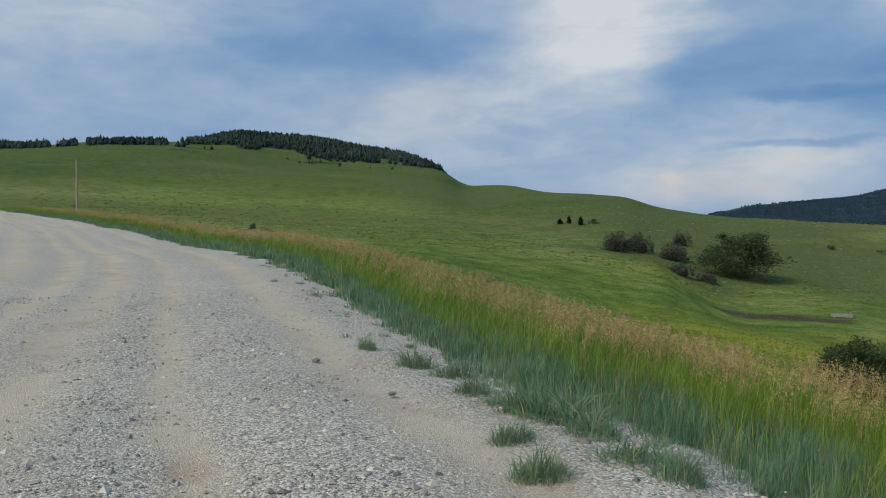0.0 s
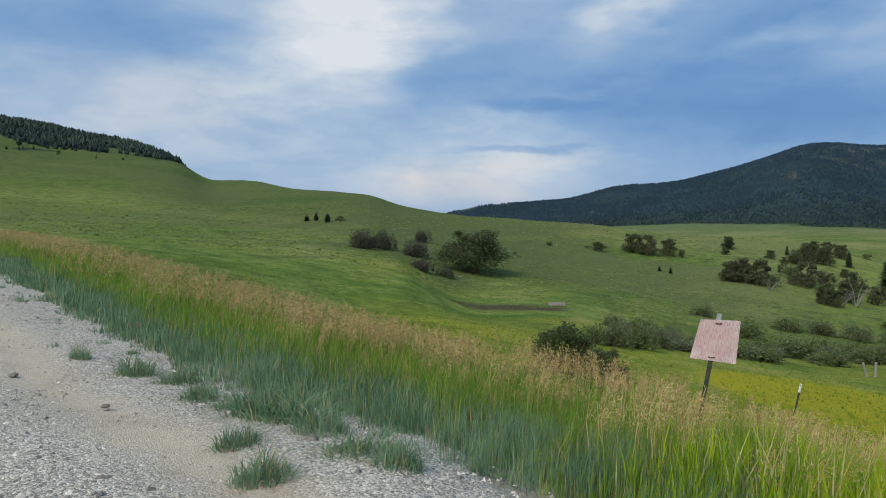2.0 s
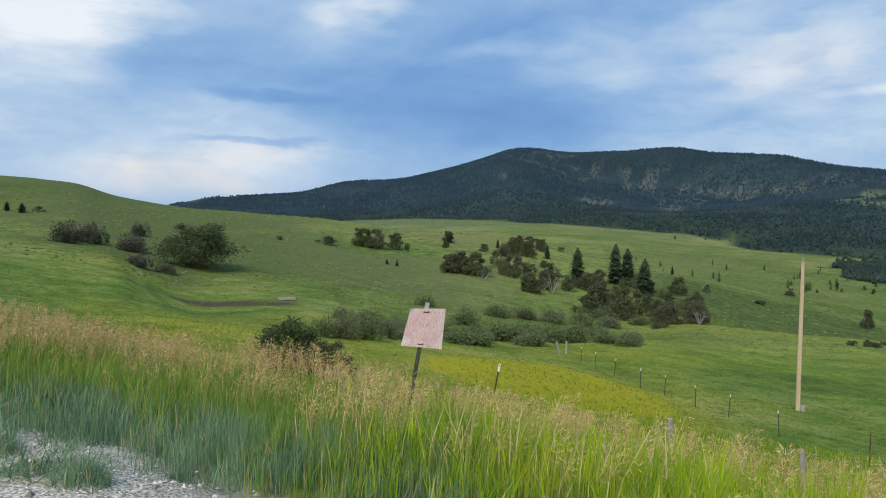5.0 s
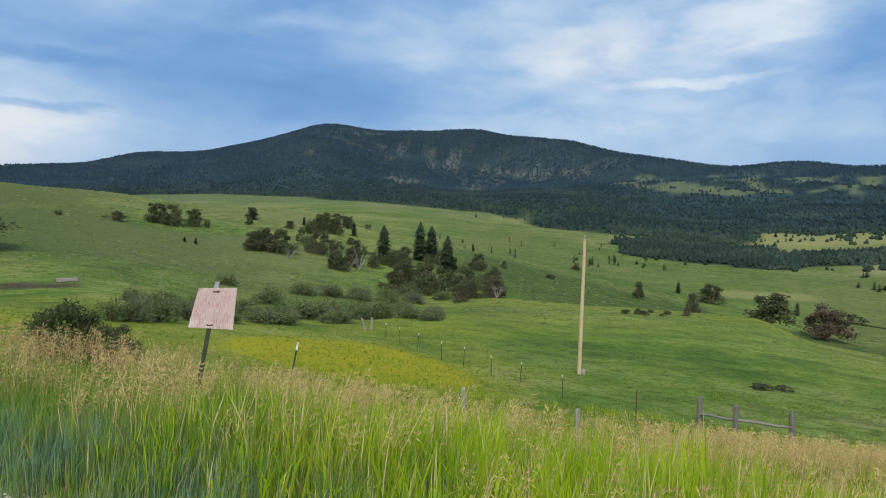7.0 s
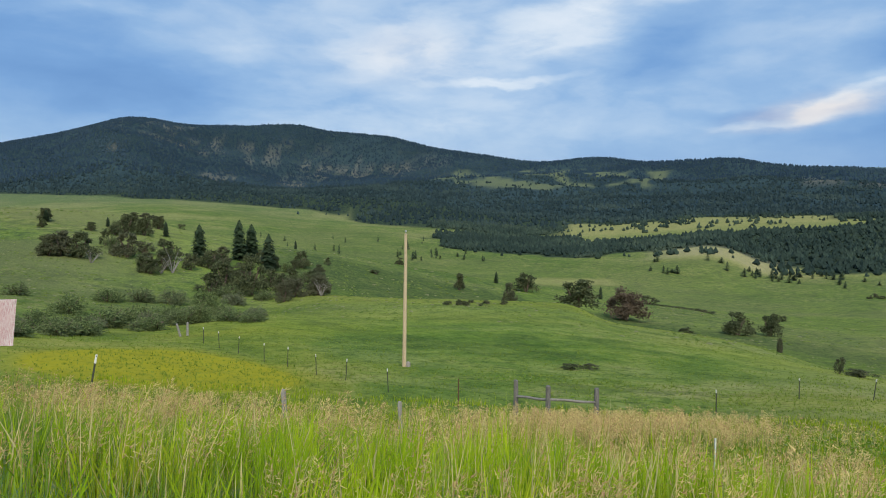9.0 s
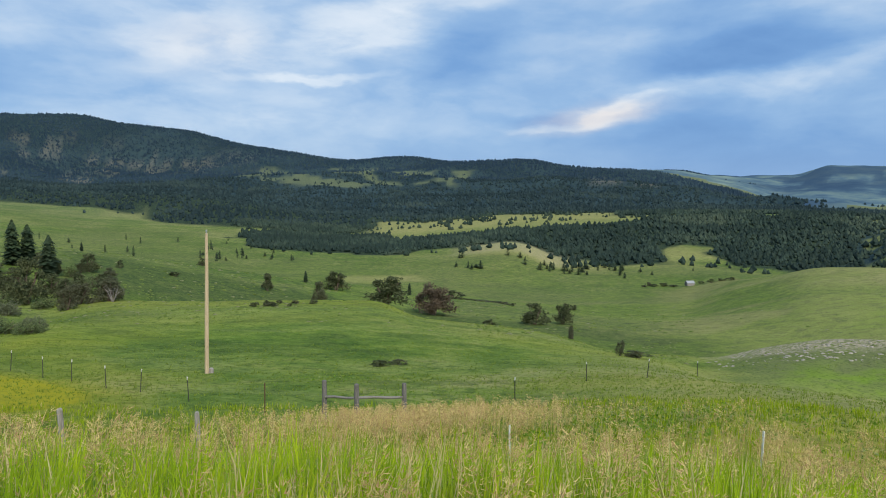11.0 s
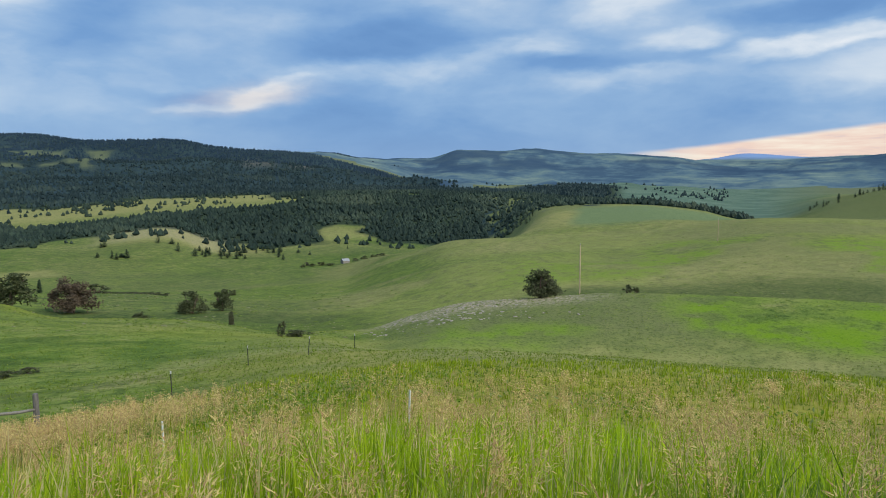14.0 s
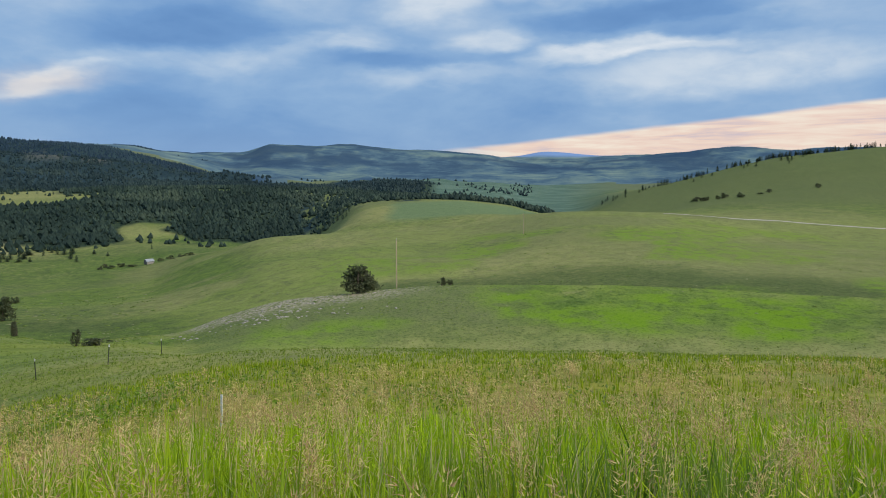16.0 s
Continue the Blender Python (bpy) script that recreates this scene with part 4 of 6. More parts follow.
grey_wood = wood_material("weathered_post_wood", (0.20, 0.18, 0.16), (0.38, 0.36, 0.33))
post_wood = wood_material("old_post_wood", (0.105, 0.098, 0.095), (0.22, 0.205, 0.19))
pole_mat = wood_material("peeled_pole_wood", (0.42, 0.31, 0.20), (0.60, 0.48, 0.33), (30, 30, 1.2))
green_steel = metal_material("green_post_steel", (0.045, 0.06, 0.04), (0.09, 0.085, 0.06))
rust_steel = metal_material("rusty_post_steel", (0.16, 0.075, 0.045), (0.09, 0.055, 0.04))
white_steel = metal_material("white_post_steel", (0.86, 0.86, 0.83), (0.70, 0.69, 0.65))
pale_steel = metal_material("galvanized_steel", (0.42, 0.44, 0.46), (0.30, 0.30, 0.30), 0.45)
sign_mat = sign_material()

# ---------------------------------------------------------------- gravel road
cols = np.arange(-1.52, ROAD_WIDTH + 0.51, 0.17)
RXX = ROAD_X[:, None] + ROAD_NX[:, None] * cols
RYY = ROAD_Y[:, None] + ROAD_NY[:, None] * cols
keep = (np.hypot(ROAD_X, ROAD_Y) < 150)
RXX, RYY = RXX[keep], RYY[keep]
ruts = sum(-h * np.exp(-((cols - c) / w) ** 2) for c, w, h in ((0.95, 0.35, 0.03), (2.9, 0.25, 0.02), (4.3, 0.4, 0.035), (5.5, 0.3, 0.025), (2.0, 0.5, -0.03), (-1.52, 0.35, 0.12)))
RZZ = sample(HEIGHT, RXX, RYY) + ruts + 0.03 * fbm(RXX / 0.8, RYY / 0.8, 61) + 0.02
RZZ -= 0.20 * np.clip((RXX + 1.2) / 0.9, 0, 1) * np.clip((-0.4 - cols) / 0.3, 0, 1)          # the wide shoulder ends past the bend
me = mesh_from("road", np.stack([RXX, RYY, RZZ], -1).reshape(-1, 3), grid_faces(*RXX.shape), (gravel_mat,), smooth=True)
give(me, "inside", np.broadcast_to(cols, RXX.shape))
tagged(new("road", me), "pale grey gravel road with sandy wheel tracks", "road", kind="structure")


b_ = np.arange(108, 128, 0.25)
d_ = np.interp(b_, [108, 112, 118, 128], [352, 346, 350, 362])
tw = np.array([-2.0, -1.0, 0.0, 1.0, 2.0])
TX, TY = (d_[:, None] + tw) * np.sin(np.radians(b_))[:, None], (d_[:, None] + tw) * np.cos(np.radians(b_))[:, None]
me = mesh_from("track", np.stack([TX, TY, sample(HEIGHT, TX, TY) + 0.12], -1).reshape(-1, 3), grid_faces(*TX.shape), (gravel_mat,), smooth=True)
give(me, "inside", np.broadcast_to(tw + 3, TX.shape))
tagged(new("dirt_track", me), "pale dirt track crossing the far hillside", "road", kind="structure")


def joined(name, unit_v, unit_f, where, turn, size, mat, label, category, jitter=0.0, tilt=0.0, smooth=False):
    """Many alike small pieces in one mesh: unit shapes turned, sized (n, 3) and placed."""
    n, k = len(where), len(unit_v)
    v = np.broadcast_to(unit_v, (n, k, 3)).copy()
    if jitter:
        v *= 1 + rng.uniform(-jitter, jitter, (n, k, 1))
    v *= size[:, None, :]
    c, s = np.cos(turn)[:, None], np.sin(turn)[:, None]
    x, y = v[..., 0] * c - v[..., 1] * s, v[..., 0] * s + v[..., 1] * c
    v[..., 0], v[..., 1] = x, y
    if tilt:
        v[..., 0] += v[..., 2] * rng.normal(0, tilt, (n, 1))
        v[..., 1] += v[..., 2] * rng.normal(0, tilt, (n, 1))
    v += where[:, None, :]
    f = (np.asarray(unit_f)[None] + (np.arange(n) * k)[:, None, None]).reshape(-1, len(unit_f[0]))
    return tagged(new(name, mesh_from(name, v.reshape(-1, 3), f, (mat,), smooth=smooth)), label, category, kind="stuff")


OCTA_V = np.array([(1, 0, -0.3), (0, 1, -0.3), (-1, 0, -0.3), (0, -1, -0.3), (0.1, 0.1, 0.8)], float)
OCTA_F = [(0, 1, 4), (1, 2, 4), (2, 3, 4), (3, 0, 4)]      # sunk in the road: no underside


def on_the_road(n, b0, b1, r0, r1):
    b, r = np.radians(rng.uniform(b0, b1, n)), np.sqrt(rng.uniform(r0 ** 2, r1 ** 2, n))
    x, y = r * np.sin(b), r * np.cos(b)
    ins = road_place(x, y)[0]
    band = sum(np.exp(-((ins - c) / w) ** 2) for c, w in ((-0.1, 0.5), (1.9, 0.45), (3.5, 0.4), (6.2, 0.6))) + 0.12
    ok = (ins > -0.9) & (ins < ROAD_WIDTH) & (rng.random(n) < band + 1.2 * fbm(x / 0.7, y / 0.7, 77))
    return x[ok], y[ok], ins[ok]


sx, sy, ins = on_the_road(72000, -72, 0, 2.0, 17)
stone = rng.lognormal(math.log(0.0105), 0.48, len(sx))
sz = sample(HEIGHT, sx, sy) + np.interp(ins, cols, ruts) + 0.02
size = stone[:, None] * rng.uniform(0.6, 1.3, (len(sx), 3)) * (1, 1, 0.7)
joined("loose_gravel", OCTA_V, OCTA_F, np.stack([sx, sy, sz + stone * 0.2], 1), rng.uniform(0, 6.3, len(sx)), size, stone_mat, "loose grey and tan stones on the gravel road", "gravel", 0.25, 0.3)


def rock_mesh(name, seed):
    bm = bmesh.new()
    bmesh.ops.create_icosphere(bm, subdivisions=2, radius=1)
    for v in bm.verts:
        v.co *= 1 + 0.35 * noise.noise(v.co * 1.3 + Vector((seed * 9.1, 0, 0)))
        v.co.z *= 0.55
    me = bpy.data.meshes.new(name)
    bm.to_mesh(me)
    bm.free()
    me.materials.append(rock_mat)
    return me


m, n = material("fieldstone")
p = n.node("ShaderNodeTexCoord").outputs["Object"]
surface(n, n.mix(n.span(n.noise(p, 2.5, 6, 0.7), 0.35, 0.65), (0.18, 0.16, 0.13), (0.33, 0.30, 0.25)), 0.9, n.noise(p, 6, 5), 0.5, 0.1, 0.2)
rock_mat = m
ROCKS = [rock_mesh("stone", k) for k in range(4)]
for k, (x, y, s) in enumerate([(-2.35, 5.0, 0.055), (-3.1, 3.7, 0.045), (-4.2, 8.1, 0.05), (-3.0, 5.9, 0.035), (-2.0, 4.75, 0.03), (-2.9, 6.9, 0.04), (-5.2, 4.2, 0.05), (-6.4, 6.1, 0.045), (-4.6, 5.4, 0.035)]):
    ob = new("stone", ROCKS[k % 4])
    ob.matrix_world = pose(x, y, land(x, y) + 0.02 + s * 0.2, 0, 0, 70 * k) @ Matrix.Diagonal((s * 1.3, s, s, 1))
    tagged(ob, "single grey stone lying on the gravel road", "stone", "stones on the road")

# ---------------------------------------------------------------- grass
HUMP_V = [(math.cos(a * 1.257), math.sin(a * 1.257), -0.1) for a in range(5)] + [(0.72 * math.cos(a * 1.257 + 0.6), 0.72 * math.sin(a * 1.257 + 0.6), 0.62) for a in range(5)] + [(0.05, 0, 1.0)]
HUMP_F = [(a, (a + 1) % 5, 5 + a) for a in range(5)] + [((a + 1) % 5, 5 + (a + 1) % 5, 5 + a) for a in range(5)] + [(5 + a, 5 + (a + 1) % 5, 10) for a in range(5)]
HUMP_V = np.array(HUMP_V)


def blades(n, x, y, z, tall, wide, lean):
    """Bent, tapering blades: five points and three triangles each."""
    a, bend = rng.uniform(0, 2 * math.pi, n), rng.normal(0, 1, (n, 2)) * lean[:, None]
    bend[:, 0] += 0.06                                   # the wind's lean
    cx, cy = np.cos(a) * wide / 2, np.sin(a) * wide / 2
    v = np.zeros((n, 5, 3))
    for k, (t, w) in enumerate(((0, 0.9), (0.6, 1.0), (1.0, 0.0))):
        mx, my, mz = x + bend[:, 0] * tall * t ** 2, y + bend[:, 1] * tall * t ** 2, z + tall * t * (1 - 0.25 * t * np.hypot(bend[:, 0], bend[:, 1]))
        if k < 2:
            v[:, 2 * k] = np.stack([mx - cx * w, my - cy * w, mz], 1)
            v[:, 2 * k + 1] = np.stack([mx + cx * w, my + cy * w, mz], 1)
        else:
            v[:, 4] = np.stack([mx, my, mz], 1)
    f = np.array([(0, 1, 3), (0, 3, 2), (2, 3, 4)])
    return v.reshape(-1, 3), (f[None] + (np.arange(n) * 5)[:, None, None]).reshape(-1, 3)


def lawn(name, x, y, tall, wide, lean, mat, label, sink=0.02):
    v, f = blades(len(x), x, y, sample(HEIGHT, x, y) - sink, tall, wide, lean)
    return tagged(new(name, mesh_from(name, v, f, (mat,))), label, "grass", kind="stuff")


def fan(n, b0, b1, r0, r1):
    b, r = np.radians(rng.uniform(b0, b1, n)), np.sqrt(rng.uniform(r0 ** 2, r1 ** 2, n))
    return r * np.sin(b), r * np.cos(b)


def verge(n, b0, b1, r0, r1, lo, hi, clump=0.5, scale=0.35, seed=3):
    """Places on the verge between lo and hi metres from the road's edge, gathered in tufts."""
    x, y = fan(n, b0, b1, r0, r1)
    off = -road_place(x, y)[0]
    off = off + 0.5 * fbm(x / 0.9, y / 0.9, 15)
    ok = (off > lo) & (off < hi) & (rng.random(n) < 1 - clump + 2.4 * clump * (fbm(x / scale, y / scale, seed, 2) + 0.25))
    return x[ok], y[ok], off[ok]


# tall green grass near the road, lower and thinner down the slope
for k, (n, r0, r1, wide, each, spread, lo, hi) in enumerate(((1900, 1.5, 5.5, 0.0088, 32, 0.062, 0.32, 0.66), (2800, 5.5, 11.0, 0.0130, 18, 0.090, 0.24, 0.60), (4900, 10.5, 32, 0.022, 10, 0.18, 0.12, 0.30))):
    x, y, off = verge(n, -34, 128, r0, r1, 0.9 if r0 < 5 else 1.0, 999, 0.3, 0.7, 11 + k)
    ok = rng.random(len(x)) < np.clip((np.degrees(np.arctan2(x, y)) + 26) / 28, 0, 1)
    x, y, off = x[ok], y[ok], off[ok]
    stand = np.repeat(rng.uniform(0.55, 1.25, len(x)) ** 1.2, each)          # tufts of many blades, each of its own height
    x, y, off = (np.repeat(c, each) for c in (x, y, off))
    x, y = x + rng.normal(0, spread, len(x)), y + rng.normal(0, spread, len(x))
    grow = np.clip((off - 0.4) / 1.2, 0.45, 1)
    tall = grow * stand * rng.uniform(lo, hi, len(x)) * (1 + 0.7 * fbm(x / 1.7, y / 1.7, 23))
    west = np.degrees(np.arctan2(x, y)) + rng.normal(0, 5, len(x)) < 4          # finer, darker grass beside the bend
    deep = (np.degrees(np.arctan2(x, y)) + rng.normal(0, 5, len(x)) > 100) & (np.hypot(x, y) + rng.normal(0, 0.6, len(x)) < 6.0)
    for pick, mat, slim, label in ((deep, deep_mat, 1.0, "deep green grass close by the road"), (west, verge_mat, 0.65, "fine mid-green grass on the verge"), (~west & ~deep, green_mat if k < 2 else short_mat, 1.0, "tall bright green grass on the roadside slope" if k < 2 else "shorter mixed grass down the roadside slope")):
        n = int(pick.sum())
        if not n:
            continue
        lawn("tall_grass", x[pick], y[pick], tall[pick], slim * wide * rng.uniform(0.6, 1.4, n), rng.uniform(0.04, 0.24, n), mat, label)
# broad bright blades among them
for n, r0, r1, wide in ((16000, 1.5, 5.5, 0.013), (12000, 5.5, 11, 0.019)):
    x, y, off = verge(n, 12, 128, r0, r1, 1.2, 999, 0.95, 0.5, 17)
    lawn("broad_grass", x, y, rng.uniform(0.25, 0.60, len(x)), wide * rng.uniform(0.6, 1.4, len(x)), rng.uniform(0.08, 0.45, len(x)), lime_mat, "broad lime-green grass blades in the verge")
# blue-grey grass along the gravel's edge
ROAD_FAR = np.hypot(ROAD_X, ROAD_Y)


def along_edge(n, near, far, lo, hi, clump, scale, seed):
    """Places along the road's edge, thinning with distance, lo to hi metres out on the verge."""
    k = np.where((ROAD_FAR < far) & (ROAD_FAR > near) & (ROAD_Y > 0.5))[0]
    w = 1 / np.maximum(ROAD_FAR[k], 4)
    s = rng.choice(k, n, p=w / w.sum())
    off, slip = rng.uniform(lo, hi, n), rng.uniform(-0.3, 0.3, n)
    x, y = ROAD_X[s] - ROAD_NX[s] * off + ROAD_NY[s] * slip, ROAD_Y[s] - ROAD_NY[s] * off - ROAD_NX[s] * slip
    edge = lo + 1.7 * (fbm(x / 0.9, y / 0.9, 15) + 0.12) + 0.9 * fbm(x / 0.3, y / 0.3, 25, 2)
    ok = (off > edge) & (rng.random(n) < 1 - clump + 2.4 * clump * (fbm(x / scale, y / scale, seed, 2) + 0.25))
    return x[ok], y[ok], off[ok], ROAD_FAR[s][ok]


x, y, off, far = along_edge(84000, 1.0, 120, 0.35, 2.4, 0.95, 0.34, 5)
lawn("blue_grass", x, y, rng.uniform(0.16, 0.48, len(x)) * np.clip((off - 0.15) / 1.0, 0.25, 1), np.clip(far * 0.0011, 0.0045, 0.06) * rng.uniform(0.6, 1.3, len(x)), rng.uniform(0.08, 0.32, len(x)), blue_mat, "blue-green grass tufts along the gravel edge")
x, y, off, far = along_edge(90000, 2.5, 130, 1.3, 7.5, 0.75, 0.5, 8)
lawn("tall_grass", x, y, rng.uniform(0.35, 0.66, len(x)), np.clip(far * 0.0011, 0.006, 0.07) * rng.uniform(0.6, 1.3, len(x)), rng.uniform(0.1, 0.3, len(x)), verge_mat, "tall green grass along the verge")
x, y, off = verge(18000, 40, 128, 1.5, 5, 0.3, 3.0, 0.95, 0.4, 6)
lawn("blue_grass", x, y, rng.uniform(0.3, 0.6, len(x)), 0.0045 * rng.uniform(0.6, 1.4, len(x)), rng.uniform(0.06, 0.25, len(x)), blue_mat, "blue-green grass tufts along the gravel edge")
# shorter grass over the slope and the field below
x, y, off = verge(36000, -66, 128, 22, 62, 1.5, 999, 0.6, 2.5, 31)
lawn("field_grass", x, y, rng.uniform(0.06, 0.17, len(x)), 0.045 * rng.uniform(0.6, 1.4, len(x)), rng.uniform(0.2, 0.7, len(x)), sprig_mat, "short green grass of the meadow below the road", 0.03)

# seed heads: a thin stalk and a nodding spray of fine spikelets
def panicle(count, seed, wide, long):
    """Stalk of two lengths, then slim spikelets on short branches that nod to one side."""
    r = random.Random(seed)
    v, f = [], []
    for a, b, w in (((0, 0, 0), (0.02, 0, 0.62), 0.0030), ((0.02, 0, 0.62), (0.10, 0, 0.98), 0.0022)):
        i = len(v)
        v += [(a[0] - w, 0, a[2]), (a[0] + w, 0, a[2]), (b[0] + w, 0, b[2]), (b[0] - w, 0, b[2])]
        f += [(i, i + 1, i + 2), (i, i + 2, i + 3)]
    for k in range(count):
        t = k / count
        h, a = 0.64 + 0.35 * t, r.uniform(0, 6.28)
        out = 0.078 * (1 - 0.7 * t) * math.sqrt(r.random()) + 0.008
        base = Vector((0.02 + 0.08 * t ** 1.4 + math.cos(a) * out + 0.02, math.sin(a) * out, h + r.uniform(-0.03, 0.02)))
        tip = base + Vector((math.cos(a) * 0.4 + 0.35, math.sin(a) * 0.4, r.uniform(-0.5, 0.9))).normalized() * long * r.uniform(0.7, 1.3)
        side = (tip - base).cross(Vector((r.uniform(-1, 1), r.uniform(-1, 1), 1))).normalized() * wide
        i = len(v)
        v += [tuple(base + side), tuple(base - side), tuple(tip)]
        f.append((i, i + 1, i + 2))
    return np.array(v), f


HEADS_NEAR, HEADS_FAR = [panicle(58, 5 + k, 0.0040, 0.046) for k in range(2)], panicle(24, 9, 0.0075, 0.070)


def heads(name, x, y, lo, hi, fat, label, mat=None, unit=None):
    """Seed heads at the given places, in their own mesh."""
    z = sample(HEIGHT, x, y)
    tall = rng.uniform(lo, hi, len(x))
    joined(name, *(unit or HEADS_FAR), np.stack([x, y, z], 1), rng.normal(0, 0.9, len(x)), np.stack([fat * tall, fat * tall, tall], 1), mat or head_mat, label, "grass", 0.0, 0.12)


def gathered(n, b0, b1, r0, r1, lo, each, spread, seed, scale=1.2):
    """Places in loose groups of seed heads."""
    x, y, off = verge(n, b0, b1, r0, r1, lo, 999, 0.95, scale, seed)
    x, y = np.repeat(x, each), np.repeat(y, each)
    return x + rng.normal(0, spread, len(x)), y + rng.normal(0, spread, len(x))


x, y, off, far = along_edge(8200, 5.0, 120, 1.9, 9.5, 0.95, 0.8, 41)       # rusty band along the verge
thin = rng.random(len(x)) < np.clip((off - 1.6) / 2.4, 0.1, 1) * np.clip((10.5 - off) / 3, 0, 1)
thin &= (np.degrees(np.arctan2(x, y)) < -13) | (rng.random(len(x)) < 0.2)
x, y, far = x[thin], y[thin], far[thin]
heads("seed_heads", x, y, 0.50, 0.86, np.clip(0.75 + far / 18, 1, 4.5), "ripe rust-tan seed heads over the verge grass", rust_mat)
for k, (n, b0, b1, r0, r1, each, spread) in enumerate(((140, -8, 128, 2.8, 6.0, 6, 0.11), (225, -12, 128, 6.0, 11.0, 8, 0.14))):
    x, y = gathered(n, b0, b1, r0, r1, 1.5, each, spread, 44 + k, 0.8)
    heads("seed_heads", x, y, 0.42, 0.80, 1.3 + 0.1 * k, "pale tan seed heads scattered in green grass", None, HEADS_NEAR[k])
x, y = gathered(230, -12, 122, 9.5, 22, 2.0, 9, 0.20, 43, 1.6)
heads("seed_heads", x, y, 0.40, 0.78, 1.35 + 0.5 * np.clip((np.hypot(x, y) - 9) / 14, 0, 1), "pale tan seed heads over the shorter grass")
x, y = gathered(150, -10, 118, 7, 20, 2.0, 6, 0.25, 49, 2.2)
heads("seed_heads", x, y, 0.35, 0.70, 1.2, "rusty seed heads over the shorter grass", rust_mat)
x, y = 14.6 + rng.normal(0, 2.4, 1350), 12.6 + rng.normal(0, 2.0, 1350)
heads("seed_heads", x, y, 0.50, 0.95, 1.3, "dense patch of straw-coloured seed heads")
x, y = -1.2 + rng.normal(0, 1.2, 170), 15.6 + rng.normal(0, 0.6, 170)
heads("seed_heads", x, y, 0.7, 1.1, 1.1, "tall rusty seed heads before a green bush", rust_mat)


def clump_mesh(seed, n, tall, spread):
    keep_state = np.random.default_rng(seed)
    a, r = keep_state.uniform(0, 6.28, n), np.sqrt(keep_state.random(n)) * spread
    x, y = r * np.cos(a), r * np.sin(a)
    v, f = blades(n, x, y, np.zeros(n) - 0.02, tall * keep_state.uniform(0.35, 1.15, n) * (1 - 0.7 * (r / spread) ** 2), keep_state.uniform(0.003, 0.006, n), keep_state.uniform(0.2, 0.85, n))
    return mesh_from("grass_clump", v, f, (blue_mat,))


CLUMPS = [clump_mesh(k, 420, 0.30, 0.16) for k in range(3)]
for k, (b, d, s) in enumerate([(-30.7, 5.45, 0.95), (-28.5, 4.6, 0.85), (-33.9, 7.5, 0.85), (-29.6, 6.6, 1.35), (-31.6, 7.0, 0.8), (-35.6, 8.5, 0.9), (-38.6, 8.9, 1.1), (-42.4, 9.96, 0.6), (-21.3, 5.1, 1.0), (-18.0, 4.8, 1.0), (-24.4, 5.8, 1.0), (-26.6, 6.3, 1.3)]):
    x, y, z = spot(b, d)
    ob = new("grass_clump", CLUMPS[k % 3])
    ob.matrix_world = pose(x, y, z, 0, 0, 50 * k) @ Matrix.Diagonal((s * (1.05 + 0.5 * (k % 3)), s * (1.45 - 0.25 * (k % 2)), (0.45 + 0.65 * s) * (0.8 + 0.2 * (k % 4)), 1))
    tagged(ob, "low blue-green grass clump growing in gravel", "grass clump", "grass clumps on the road edge")

SMALL = [clump_mesh(k + 7, 130, 0.16, 0.09) for k in range(4)]
spread_ = random.Random(8)
near_edge = [k for k in range(len(ROAD_X)) if 4.5 < ROAD_FAR[k] < 26 and ROAD_Y[k] > 3]
for k in range(40):
    s = spread_.choice(near_edge)
    off = spread_.triangular(-0.5, 1.0, 0.6)
    x, y = ROAD_X[s] - ROAD_NX[s] * off + spread_.uniform(-0.2, 0.2), ROAD_Y[s] - ROAD_NY[s] * off + spread_.uniform(-0.2, 0.2)
    ob = new("grass_clump", SMALL[k % 4])
    grow = spread_.uniform(0.5, 1.5)
    ob.matrix_world = pose(x, y, land(x, y), 0, 0, 40 * k) @ Matrix.Diagonal((grow * spread_.uniform(0.8, 1.6), grow, grow * spread_.uniform(0.5, 1.1), 1))
    tagged(ob, "small sparse grass tuft rooted in road gravel", "grass clump", "grass clumps on the road edge")

# low clumps of grass and sage over the meadows
for n, r0, r1, lo, hi, fat in ((26000, 80, 165, 0.06, 0.19, 1.9), (13000, 165, 340, 0.12, 0.30, 2.2)):
    x, y = fan(n, -66, 128, r0, r1)
    ok = (rng.random(n) < (0.5 + 2.4 * fbm(x / 9, y / 9, 71)) * (1 - 0.8 * sample(LUSH, x, y)) * np.where(x > 2.6 * y, 0.3, 1)) & (road_place(x, y)[0] < -2)
    x, y = x[ok], y[ok]
    tall = rng.uniform(lo, hi, len(x)) * np.where(x > 2.6 * y, 0.7, 1)
    wide = fat * tall * rng.uniform(0.7, 1.5, len(x))
    joined("meadow_clumps", HUMP_V, HUMP_F, np.stack([x, y, sample(HEIGHT, x, y) - 0.05], 1), rng.uniform(0, 6.3, len(x)), np.stack([wide, wide * rng.uniform(0.6, 1.0, len(x)), tall], 1), tussock_mat, "low soft clumps of grass and sage over the meadow", "grass", 0.3, 0.1, True)

